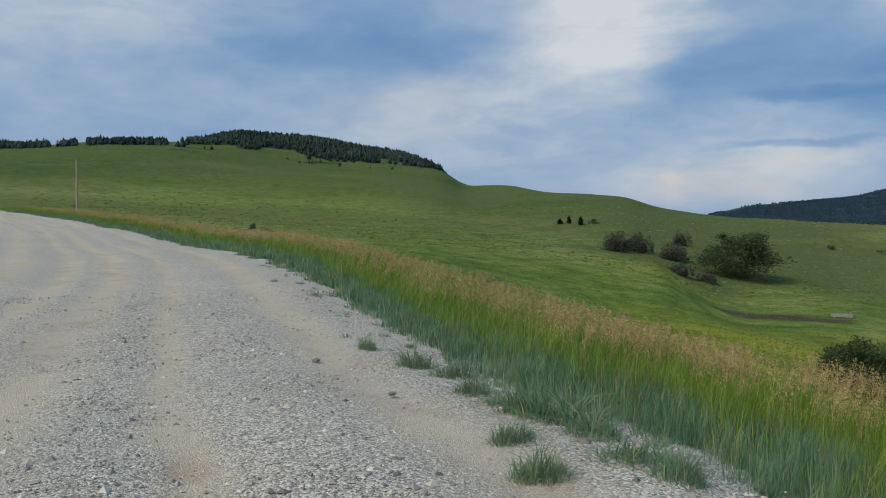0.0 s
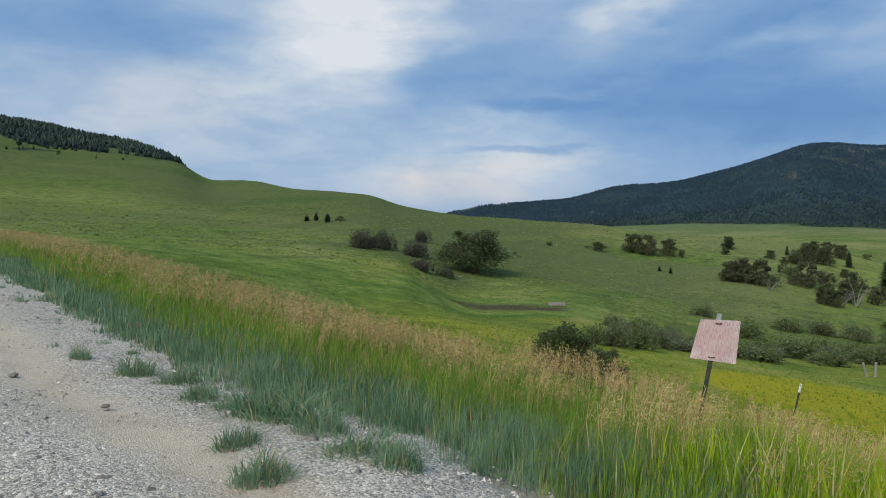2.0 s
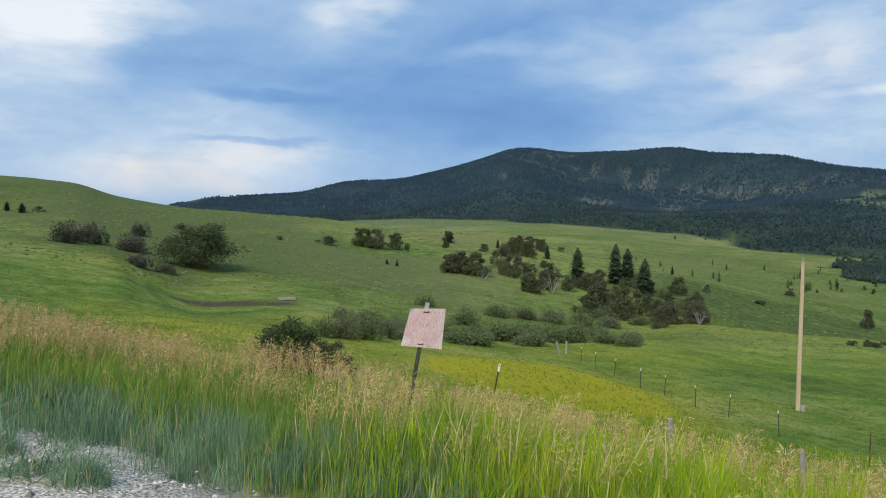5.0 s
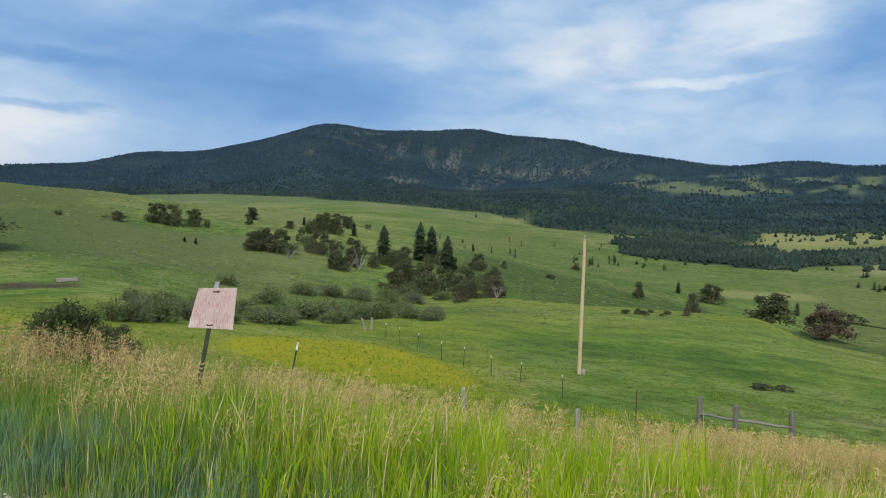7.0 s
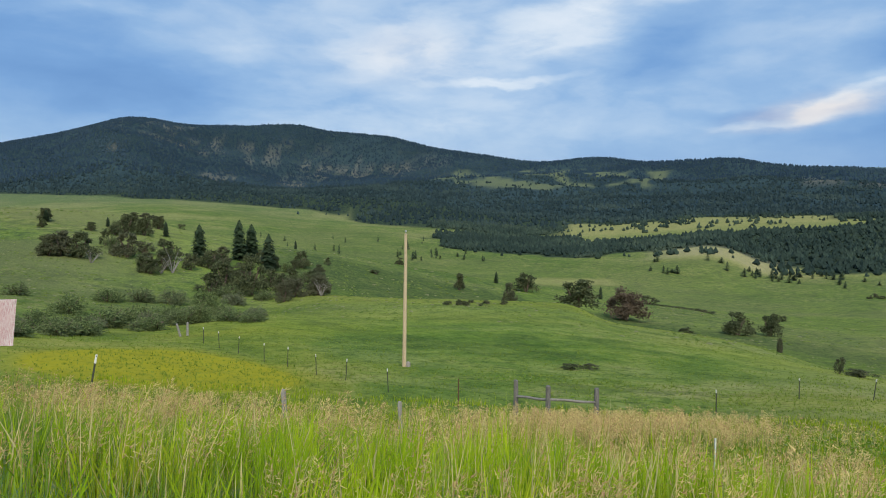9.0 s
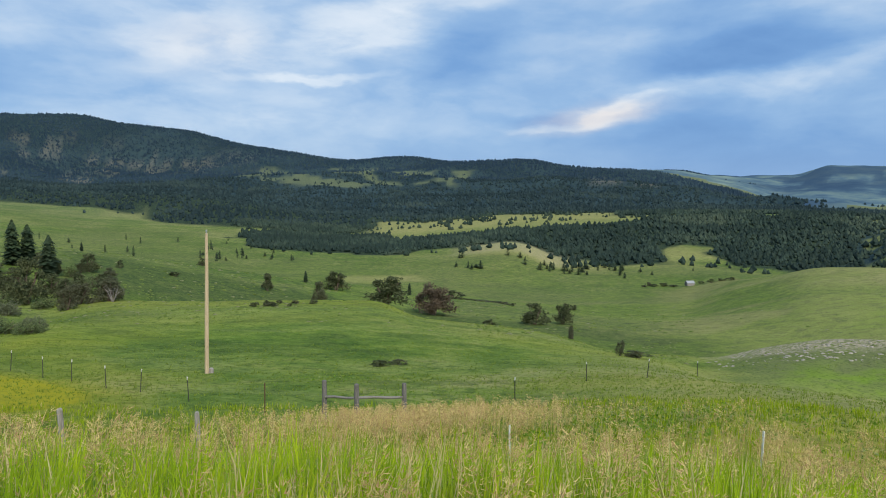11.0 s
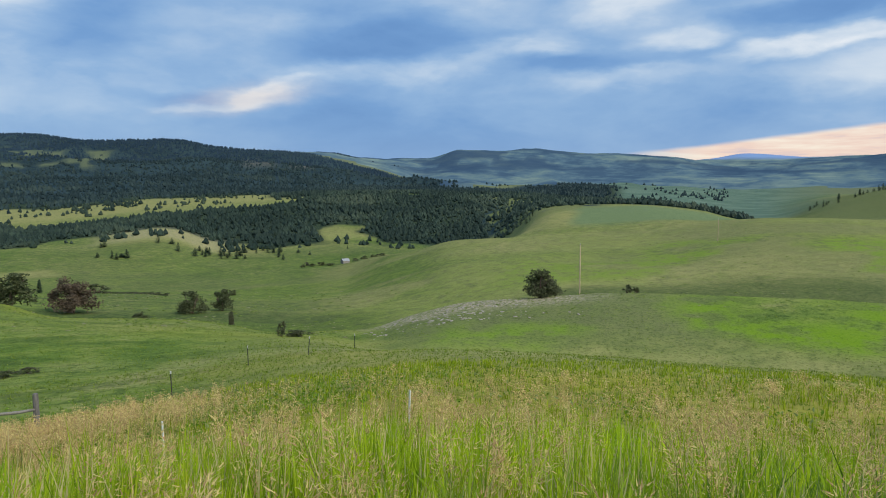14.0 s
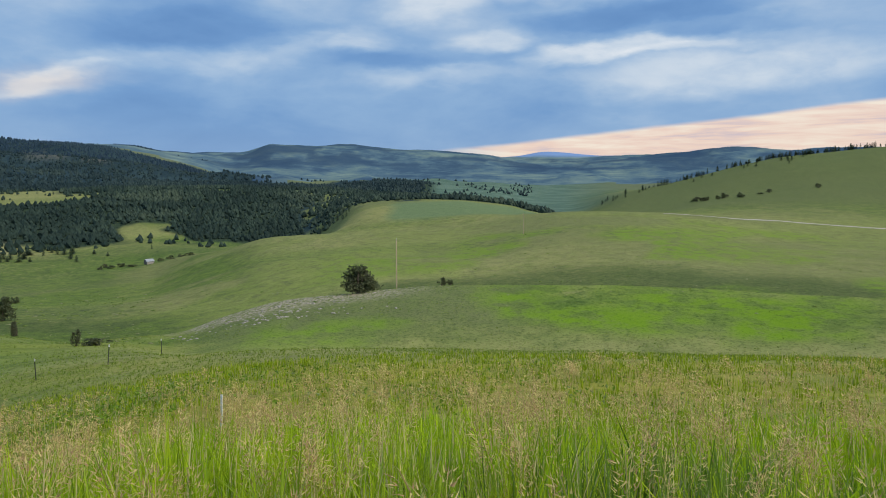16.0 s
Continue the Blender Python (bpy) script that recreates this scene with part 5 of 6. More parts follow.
# sprigs of grass over the open meadow
SPRIG_V, SPRIG_F = [], []
for k in range(5):
    a = k * 1.257
    c, s = math.cos(a), math.sin(a)
    SPRIG_V += [(0.14 * c - 0.10 * s, 0.14 * s + 0.10 * c, 0), (0.14 * c + 0.10 * s, 0.14 * s - 0.10 * c, 0), (0.48 * c, 0.48 * s, 0.6 + 0.4 * (k % 2))]
    SPRIG_F.append((3 * k, 3 * k + 1, 3 * k + 2))
SPRIG_V = np.array(SPRIG_V)
for n, r0, r1, lo, hi, mat, seed in ((26000, 20, 45, 0.09, 0.18, sprig_mat, 3), (30000, 40, 110, 0.10, 0.22, sprig_mat, 5)):
    x, y = fan(n, -66, 128, r0, r1)
    ok = (rng.random(n) < (0.55 + 2.6 * fbm(x / 5, y / 5, seed)) * np.where(x < 0.12 * y, 0.4, 1) * (1 - 0.9 * sample(LUSH, x, y))) & (road_place(x, y)[0] < -2)
    x, y = x[ok], y[ok]
    tall = rng.uniform(lo, hi, len(x))
    joined("meadow_grass", SPRIG_V, SPRIG_F, np.stack([x, y, sample(HEIGHT, x, y) - 0.03], 1), rng.uniform(0, 6.3, len(x)), np.stack([1.3 * tall, 1.3 * tall, tall], 1), mat, "short mottled green grass over the open meadow", "grass", 0.25, 0.15)

# ---------------------------------------------------------------- trees and shrubs
def leaves(points, size, seed, flat=0.5):
    """Small leaf clusters, each a bent pair of triangles, at the given places."""
    r = np.random.default_rng(seed)
    n = len(points)
    a = r.normal(0, 1, (n, 3))
    a /= np.linalg.norm(a, axis=1)[:, None]
    b = np.cross(a, r.normal(0, 1, (n, 3)))
    b /= np.linalg.norm(b, axis=1)[:, None]
    s = size * r.uniform(0.6, 1.4, (n, 1))
    c = np.cross(a, b) * s * 0.3
    v = np.stack([points - a * s, points + b * s * flat + c, points + a * s, points - b * s * flat + c], 1).reshape(-1, 3)
    f = np.array([(0, 1, 2), (0, 2, 3)])
    return v, (f[None] + (np.arange(n) * 4)[:, None, None]).reshape(-1, 3)


def lobed(seed, n, lobes, squat, low=0.0):
    """Points in a crown of many lobes, denser towards each lobe's skin, in a unit box with its foot at zero."""
    r = np.random.default_rng(seed)
    out = []
    for k in range(lobes):
        a, q, h = r.uniform(0, 6.28), 0.42 * math.sqrt(r.random()), low + (0.85 - low) * r.random() ** 1.2
        rad = r.uniform(0.12, 0.23) * (1.15 - 0.5 * h)
        c = np.array([q * math.cos(a) * (1.1 - 0.7 * h), q * math.sin(a) * (1.1 - 0.7 * h), h * squat])
        d = r.normal(0, 1, (n // lobes, 3))
        d /= np.linalg.norm(d, axis=1)[:, None]
        out.append(c + d * rad * r.uniform(0.2, 1.08, (n // lobes, 1)) * (1, 1, 0.9))
    p = np.concatenate(out)
    p[:, 2] -= p[:, 2].min()
    p[:, 2] /= p[:, 2].max()
    return p


def dome(seed, n):
    """Points of a low lumpy bush that comes down to the ground all round."""
    r = np.random.default_rng(seed)
    humps = 7
    d = r.normal(0, 1, (n // humps * humps, 3))
    n = len(d)
    d[:, 2] = np.abs(d[:, 2]) * 0.9
    d /= np.linalg.norm(d, axis=1)[:, None]
    lump = value_noise(d[:, 0] * 2.6 + seed, d[:, 1] * 2.6 + d[:, 2] * 1.9, seed) + 0.5 * value_noise(d[:, 0] * 6 + seed, d[:, 1] * 6 + d[:, 2] * 5, seed + 1)
    p = d * (0.30 + 0.17 * lump)[:, None] * (1 - 0.45 * r.random((n, 1)) ** 2)
    hump, turn = np.arange(n) % humps, r.uniform(0, 6.28, humps)
    out = 0.34 * np.sqrt(r.random(humps))
    size = r.uniform(0.42, 0.75, humps) * (1.1 - 0.8 * out)
    p = p * size[hump][:, None] * (1, 1, 1.1) + np.stack([out * np.cos(turn), out * np.sin(turn), out * 0], 1)[hump]
    p[:, 2] *= 1.0 / p[:, 2].max()
    return p


def stems(seed, count, low, high, spread, thick, mat):
    random.seed(seed)
    bm = bmesh.new()
    for k in range(count):
        a = 6.28 * k / count + random.uniform(-0.4, 0.4)
        top = random.uniform(low, high)
        pts = [(0.03 * math.cos(a), 0.03 * math.sin(a), -0.03)]
        for t in (0.35, 0.7, 1.0):
            pts.append((spread * t * math.cos(a) + random.uniform(-0.03, 0.03), spread * t * math.sin(a) + random.uniform(-0.03, 0.03), top * t))
        tube(bm, pts, [thick, thick * 0.8, thick * 0.5, thick * 0.2], 5)
    me = bpy.data.meshes.new("stem")
    bm.to_mesh(me)
    bm.free()
    me.materials.append(mat)
    return me


def fir_crown(seed, whorls=24, arms=13):
    r = random.Random(seed)
    v, f = [], []
    for w in range(whorls):
        t = w / (whorls - 1)
        z, reach = 0.08 + 0.90 * t, 0.56 * (1 - t) ** 0.55 * min(1, 0.7 + 1.2 * t) * r.uniform(0.75, 1.12) + 0.03
        for k in range(arms):
            a, l = 6.28 * k / arms + r.uniform(-0.3, 0.3) + w, reach * r.uniform(0.65, 1.12)
            c, s, wide, dz = math.cos(a), math.sin(a), 0.13 * (1 - 0.6 * t) * r.uniform(0.7, 1.3), r.uniform(0.03, 0.075)
            i = len(v)
            v += [(0, 0, z + 0.03), (c * l * 0.6 - s * wide, s * l * 0.6 + c * wide, z - dz * 0.3), (c * l, s * l, z - dz), (c * l * 0.6 + s * wide, s * l * 0.6 - c * wide, z - dz * 0.3)]
            f += [(i, i + 1, i + 2), (i, i + 2, i + 3)]
    return mesh_from("crown", v, f, (fir_mat,))


def crown(seed, n, lobes, size, mat, low=0.0, squat=0.9):
    v, f = leaves(lobed(seed, n, lobes, squat, low) if lobes else dome(seed, n), size, seed)
    return mesh_from("crown", v, f, (mat,))


trunk_bm = bmesh.new()
tube(trunk_bm, [(0, 0, -0.03), (0.005, 0, 0.3), (0, 0.005, 0.7), (0, 0, 0.97)], [0.035, 0.026, 0.014, 0.003], 7)
trunk_me = bpy.data.meshes.new("trunk")
trunk_bm.to_mesh(trunk_me)
trunk_me.materials.append(bark_mat)
KINDS = {
    "fir_tree": ([fir_crown(k) for k in range(4)], [trunk_me], "trunk", "dark green fir standing on the meadow slope", "tree", "firs on the slope"),
    "juniper_tree": ([crown(20 + k, 2300, 34, 0.040, pine_mat, 0.02) for k in range(4)], [stems(k, 6, 0.5, 0.85, 0.26, 0.03, bark_mat) for k in range(2)], "trunk", "olive-brown juniper with an open ragged crown", "tree", "junipers on the slope"),
    "rusty_juniper": ([crown(31, 4200, 34, 0.030, red_mat, 0.02)], [stems(5, 7, 0.5, 0.85, 0.3, 0.03, bark_mat)], "trunk", "rust-brown dying juniper beside green ones", "tree", ""),
    "willow_bush": ([crown(40 + k, 10000, 60, 0.019, willow_mat) for k in range(2)], [stems(7, 9, 0.5, 0.8, 0.3, 0.022, bark_mat)], "stem", "large rounded dark green willow bush in the meadow", "bush", ""),
    "grey_bush": ([crown(50 + k, 2300, 0, 0.038, sage_mat) for k in range(2)], [stems(9, 7, 0.5, 0.85, 0.3, 0.02, bark_mat)], "stem", "grey-brown leafless-looking bush beside the willow", "bush", "bushes round the willow"),
    "meadow_shrub": ([crown(60 + k, 900, 14, 0.05, pine_mat) for k in range(3)], [stems(11, 5, 0.4, 0.8, 0.3, 0.02, bark_mat)], "stem", "small dark shrub on the open meadow", "shrub", "shrubs on the meadow"),
    "creek_bush": ([crown(70 + k, 2000, 0, 0.036, creek_mat) for k in range(3)], [stems(13, 7, 0.5, 0.85, 0.32, 0.018, bark_mat)], "stem", "low grey-green willow shrub along the creek", "shrub", "shrubs along the creek"),
}


FAR_FIRS = [fir_crown(k + 10, 11, 9) for k in range(5)]


def plant(kind, b, d, tall, wide, sink=0.0):
    crowns, bodies, body, label, category, group = KINDS[kind]
    x, y, z = spot(b, d)
    k = int(abs(b * 10) + d)
    if kind == "fir_tree" and d > 400:
        crowns = FAR_FIRS
    top = empty(kind, pose(x, y, z - sink, 0, 0, (k * 67) % 360) @ Matrix.Diagonal((wide, wide, tall, 1)), label, category, group)
    part(body, bodies[k % len(bodies)], None, top)
    part("crown", crowns[k % len(crowns)], None, top)
    return top


FIRS = [(-27.0, 215, 1.7, 2.6), (-26.3, 213, 2.4, 2.2), (-25.4, 206, 2.5, 2.7), (5.5, 209, 3.0, 2.6), (0.6, 148, 1.0, 0.9), (1.4, 147, 1.3, 1.0), (9.4, 207, 2.5, 1.6), (13.3, 203, 4.0, 2.3), (15.7, 163, 8.0, 5.2), (18.6, 175, 9.6, 5.4),
        (19.5, 177, 8.8, 5.8), (20.8, 163, 8.2, 5.2), (22.1, 560, 8.0, 4.4), (22.8, 227, 2.6, 1.5), (26.1, 566, 8.0, 4.0), (25.7, 605, 5.0, 3.8), (38.7, 269, 4.4, 2.6), (46.9, 282, 5.0, 2.5)]
JUNIPERS = [(-1.4, 186, 4.7, 6.6), (-0.3, 184, 5.1, 5.8), (1.2, 186, 4.4, 5.1), (6.3, 147, 4.6, 6.4), (7.7, 148, 4.9, 6.4), (10.6, 197, 4.7, 6.2), (11.8, 198, 4.4, 5.5), (14.3, 300, 5.0, 6.0), (16.1, 320, 5.5, 8.5), (10.7, 154, 5.1, 6.1),
            (17.4, 130, 5.1, 5.7), (19.5, 126, 7.2, 6.0), (22.0, 116, 3.2, 3.3), (24.7, 121, 3.4, 4.3), (10.9, 213, 4.2, 5.9), (12.8, 220, 3.8, 5.2), (23.3, 176, 4.2, 4.2), (30.9, 510, 5.6, 7.2), (35.8, 206, 5.0, 3.6)]
JUNIPERS2 = [(39.8, 193, 5.8, 4.2), (41.1, 247, 6.6, 9.3), (45.2, 122, 4.9, 7.3), (57.0, 197, 5.9, 8.1), (59.2, 202, 6.0, 6.0), (59.9, 143, 4.5, 1.8), (84.25, 93, 3.7, 5.0), (84.5, 93.6, 3.2, 3.8)]
SHRUBS = [(-51.1, 83, 0.8, 1.0), (-24.4, 205, 1.5, 3.2), (-7.8, 175, 1.1, 1.9), (-4.3, 176, 2.1, 5.3), (2.2, 183, 2.2, 2.0), (11.9, 251, 2.4, 5.9), (25.3, 193, 2.1, 2.1), (29.1, 198, 1.2, 3.9), (50.5, 337, 4.3, 10.6), (53.3, 185, 2.0, 4.4),
          (63.8, 73, 1.6, 1.2), (65.2, 74, 0.8, 2.9), (90.9, 93, 1.1, 1.4), (91.6, 93, 0.8, 1.0), (59.9, 295, 2.3, 4.2), (12.0, 138, 3.3, 4.4), (16.5, 125, 3.5, 4.9), (45.2, 49, 0.45, 1.7), (46.5, 50, 0.4, 1.4)]
CREEK = [(-4.0, 44, 1.4, 1.9), (-2.6, 45, 1.6, 2.3), (-0.7, 47, 1.9, 2.4), (1.1, 51, 1.8, 2.2), (3.8, 100, 1.7, 3.3), (7.0, 80, 2.1, 4.0), (5.3, 61, 1.2, 3.1), (7.7, 66, 1.6, 3.3), (9.6, 70, 2.1, 4.1), (11.8, 72, 2.3, 4.2), (13.9, 73, 1.8, 3.1),
         (15.8, 71, 2.3, 2.8), (18.2, 71, 1.3, 3.6), (19.8, 69, 0.9, 2.4), (9.4, 101, 1.9, 4.2), (11.6, 104, 2.2, 5.1), (13.8, 105, 2.3, 4.3), (16.1, 109, 2.2, 4.5), (18.4, 115, 2.1, 4.7), (20.6, 121, 1.6, 4.0)]
for kind, spots in (("fir_tree", FIRS), ("juniper_tree", JUNIPERS + JUNIPERS2), ("meadow_shrub", SHRUBS), ("creek_bush", CREEK), ("rusty_juniper", [(48.8, 205, 9.1, 12.9)]), ("willow_bush", [(-13.7, 109, 6.6, 12.5)]),
                    ("grey_bush", [(-22.6, 114, 3.2, 4.7), (-20.9, 119, 3.3, 4.9), (-17.8, 151, 3.2, 4.4), (-18.4, 116, 2.8, 5.2), (-17.8, 96, 1.8, 3.6), (-16.0, 97, 1.6, 2.8)])):
    for q in spots:
        plant(kind, *q)
thick = random.Random(31)
for k in range(46):      # the thicket in the draw and the willows by the creek
    b = thick.uniform(5, 25)
    plant(thick.choice(("juniper_tree", "meadow_shrub", "creek_bush", "juniper_tree")), b, thick.uniform(118, 175) if b > 14 else thick.uniform(135, 215), thick.uniform(1.6, 4.2), thick.uniform(2.5, 5.5))
for k in range(34):
    b = thick.uniform(-4, 21)
    d = (46 + 1.25 * (b + 4)) if b < 14 else 70
    plant("creek_bush", b, d + thick.uniform(-2, 14), thick.uniform(0.8, 1.7), thick.uniform(2, 3.6))
for k in range(11):      # low herbs on the green hump
    plant("meadow_shrub", thick.uniform(34.5, 39.5), thick.uniform(101, 112), thick.uniform(0.4, 0.7), thick.uniform(0.9, 1.7))
for k in range(9):      # brush on the cut bank in the valley
    plant("meadow_shrub", 50.6 + 0.55 * k, 338 - 6 * k, thick.uniform(0.6, 1.1), thick.uniform(4, 7))
for k in range(14):      # brush along the fold of the far right hill
    plant("meadow_shrub", thick.uniform(110, 119), thick.uniform(565, 610), thick.uniform(1.5, 4), thick.uniform(4, 8))
# broad-leaved weeds in dark patches on the slope below the road
weed = np.random.default_rng(19)
spots_ = []
for b, d, wide, tall, n in ((40.5, 41, 1.6, 0.5, 260), (47, 36, 1.4, 0.45, 240), (52.0, 34, 1.8, 0.4, 260), (58, 17, 2.0, 0.35, 420), (63, 18, 2.4, 0.35, 520), (67.5, 19, 1.8, 0.35, 420), (73, 21, 2.0, 0.35, 360), (84, 18, 2.2, 0.35, 420), (93, 17, 1.8, 0.35, 360),
                            (103, 16, 2.2, 0.35, 420), (112, 13, 1.6, 0.35, 360), (56, 24, 2.0, 0.4, 340), (36, 22, 1.6, 0.35, 300), (49, 20, 1.5, 0.35, 300), (79, 26, 2.4, 0.35, 320), (99, 24, 2.2, 0.35, 320), (63, 22, 2.2, 0.5, 1100), (69, 24, 2.4, 0.5, 1000)):
    x, y, z = spot(b, d)
    px, py = x + weed.normal(0, wide * 0.8, n // 2), y + weed.normal(0, wide * 0.6, n // 2)
    spots_.append(np.stack([px, py, sample(HEIGHT, px, py) + 0.7 * tall * weed.random(n // 2)], 1))
v, f = leaves(np.concatenate(spots_), 0.055, 77, 0.55)
tagged(new("meadow_weeds", mesh_from("meadow_weeds", v, f, (weed_mat,))), "dark green broad-leaved weeds in the meadow grass", "weeds", kind="stuff")
# the row of firs on the ridge behind the road, and on the crest of the far right hill
row = random.Random(12)
for k in range(22):
    b = row.choice((row.uniform(-70, -64.9), row.uniform(-64.6, -63.2), row.uniform(-62.8, -57.4), row.uniform(-62.8, -57.4)))
    plant("fir_tree", b, row.uniform(655, 700), row.uniform(4.5, 9.5), row.uniform(4, 6.5), 0.5)
for k in range(170):
    b = 103 + 22 * row.random() ** 0.62
    plant("fir_tree", b, row.uniform(872, 912), row.uniform(3.6, 7.5), row.uniform(3.6, 6.0), 0.4)
for k in range(185):      # scattered along the wood's edge and over the near slopes
    b, d = row.choice(((row.uniform(17, 36), row.uniform(430, 800)), (row.uniform(44, 62), row.uniform(1050, 1350)), (row.uniform(46, 64), row.uniform(1000, 1350)), (row.uniform(50, 64), row.uniform(560, 640)), (row.uniform(30, 38), row.uniform(560, 700)), (row.uniform(58, 72), row.uniform(580, 640)), (row.uniform(78, 84), row.uniform(520, 640)), (row.uniform(-49, -37), row.uniform(560, 680)), (row.uniform(103, 118), row.uniform(780, 880))))
    grow = 0.5 if b < 0 else 0.8
    broad = 1.7 if 49 < b < 65 and d < 660 else 1.1
    plant("fir_tree", b, d, grow * row.uniform(4, 9), broad * grow * row.uniform(3, 5.5), 0.3)


def snag(b, d, tall, wide, seed):
    """A dead, bleached juniper: bare forking limbs."""
    r = random.Random(seed)
    x, y, z = spot(b, d)
    top = empty("dead_juniper", pose(x, y, z), "bleached grey dead juniper with bare branches", "dead tree", "dead junipers")
    for k in range(7):
        a, l = r.uniform(0, 6.28), r.uniform(0.6, 1.0)
        bm = bmesh.new()
        tip = Vector((math.cos(a) * wide * 0.5 * l, math.sin(a) * wide * 0.5 * l, tall * r.uniform(0.5, 1.0)))
        mid_ = tip * 0.5 + Vector((r.uniform(-0.3, 0.3), r.uniform(-0.3, 0.3), 0.3))
        tube(bm, [(0, 0, -0.1), mid_, tip], [0.08, 0.045, 0.012], 6)
        for _ in range(5):
            s = mid_.lerp(tip, r.random())
            tube(bm, [s, s + Vector((r.uniform(-1, 1), r.uniform(-1, 1), r.uniform(0.1, 1.0))) * 0.6], [0.022, 0.006], 5)
        part("limb", bm, dead_mat, top)


for q in ((13.8, 141, 4.9, 5.6, 1), (13.0, 139, 3.6, 4.4, 2), (8.3, 142, 2.8, 4.5, 3), (24.9, 119, 2.4, 3.5, 4)):
    snag(*q)
# the bush in front, at the foot of the verge
x, y, z = spot(-5.4, 18.5)
for k, (dx, dy, h, w) in enumerate(((-0.3, 0, 1.75, 2.0), (0.8, -0.2, 1.25, 1.5))):
    top = empty("rose_bush", pose(x + dx, y + dy, z - 0.05, 0, 0, 80 * k) @ Matrix.Diagonal((w, w, h, 1)), "dense dark green bush below the verge", "bush", "bushes below the verge")
    part("stem", KINDS["creek_bush"][1][0], None, top)
    me = KINDS["willow_bush"][0][k % 2]
    part("crown", me, None, top)

# ---------------------------------------------------------------- woods on the slopes
def fir_unit(profile, sides):
    """A conifer's crown from rings (height, radius) under a tip, uneven from side to side."""
    v, f = [], []
    for k, (h, rad) in enumerate(profile):
        v += [(rad * math.cos(6.28 * (q + 0.5 * k) / sides) * (0.75 + 0.5 * ((q * 2 + k) % 3) / 2), rad * math.sin(6.28 * (q + 0.5 * k) / sides) * (0.75 + 0.5 * ((q * 2 + k) % 3) / 2), h) for q in range(sides)]
        if k:
            o = (k - 1) * sides
            f += [t for q in range(sides) for t in ((o + q, o + (q + 1) % sides, o + sides + q), (o + (q + 1) % sides, o + sides + (q + 1) % sides, o + sides + q))]
    v.append((0, 0, 1.0))
    f += [(len(v) - 1 - sides + q, len(v) - 1 - sides + (q + 1) % sides, len(v) - 1) for q in range(sides)]
    return np.array(v), f


FIR = fir_unit(((0.04, 0.18), (0.32, 0.26), (0.64, 0.15)), 4)
DISTANT = fir_unit(((0.05, 0.26), (0.5, 0.20)), 3)


def woods(name, n, b0, b1, r0, r1, lo, hi, unit, mat, label, need=0.35, girth=1.8):
    x, y = fan(n, b0, b1, r0, r1)
    ok = rng.random(n) * (1 - need) + need < np.maximum(sample(WOODS, x, y), sample(SCATTER, x, y))
    x, y = x[ok], y[ok]
    tall = rng.uniform(lo, hi, len(x)) * (1 + 0.6 * fbm(x / 60, y / 60, 91))
    v, f = unit
    joined(name, v, f, np.stack([x, y, sample(HEIGHT, x, y) - 0.6], 1), rng.uniform(0, 6.3, len(x)), np.stack([tall * girth, tall * girth, tall], 1), mat, label, "forest", 0.12, 0.03)


woods("forest", 30000, 33, 100, 590, 1200, 2.8, 7.2, FIR, wood_mat, "dense dark fir forest on the low bench", 0.45, 1.7)
woods("forest", 10000, -80, -36, 640, 900, 3.0, 7.0, FIR, wood_mat, "dark firs covering the hill top", 0.4, 1.2)
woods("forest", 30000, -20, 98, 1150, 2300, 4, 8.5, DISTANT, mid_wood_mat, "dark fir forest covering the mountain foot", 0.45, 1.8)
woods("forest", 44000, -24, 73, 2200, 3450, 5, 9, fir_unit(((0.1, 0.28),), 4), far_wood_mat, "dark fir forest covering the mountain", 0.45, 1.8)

# ---------------------------------------------------------------- poles, fences and the sign
def utility_pole(b, d, tall, thick, label):
    x, y, z = spot(b, d)
    top = empty("utility_pole", pose(x, y, z, 0, 0.4, 0), label, "utility pole", "utility poles")
    bm = bmesh.new()
    tube(bm, [(0, 0, -0.3), (0, 0, tall * 0.4), (0.01, 0, tall * 0.75), (0, 0, tall)], [thick, thick * 0.92, thick * 0.8, thick * 0.68], 12, 0.02)
    part("pole", bm, pole_mat, top)
    bm = bmesh.new()
    tube(bm, [(0, 0, tall), (0, 0, tall + 0.10), (0, 0, tall + 0.12), (0, 0, tall + 0.22)], [0.02, 0.02, 0.06, 0.045], 8)
    part("insulator", bm, pale_steel, top, "small pale insulator")
    bm = bmesh.new()
    tube(bm, [(0.35, 0.1, -0.1), (0.35, 0.1, 0.22), (0.36, 0.1, 0.28)], [0.16, 0.14, 0.06], 8, 0.1)
    part("butt_stub", bm, grey_wood, top)


utility_pole(31.85, 44.8, 8.35, 0.128, "peeled tan wooden pole standing in the meadow")
utility_pole(-63.3, 131, 8.2, 0.17, "pale wooden pole beside the gravel road")
utility_pole(97.4, 262, 7.5, 0.11, "thin tan wooden pole far up the grassy hill")
utility_pole(87.3, 99, round(-7.85 - spot(87.5, 99)[2], 2), 0.10, "thin tan wooden pole behind the rocky mound")


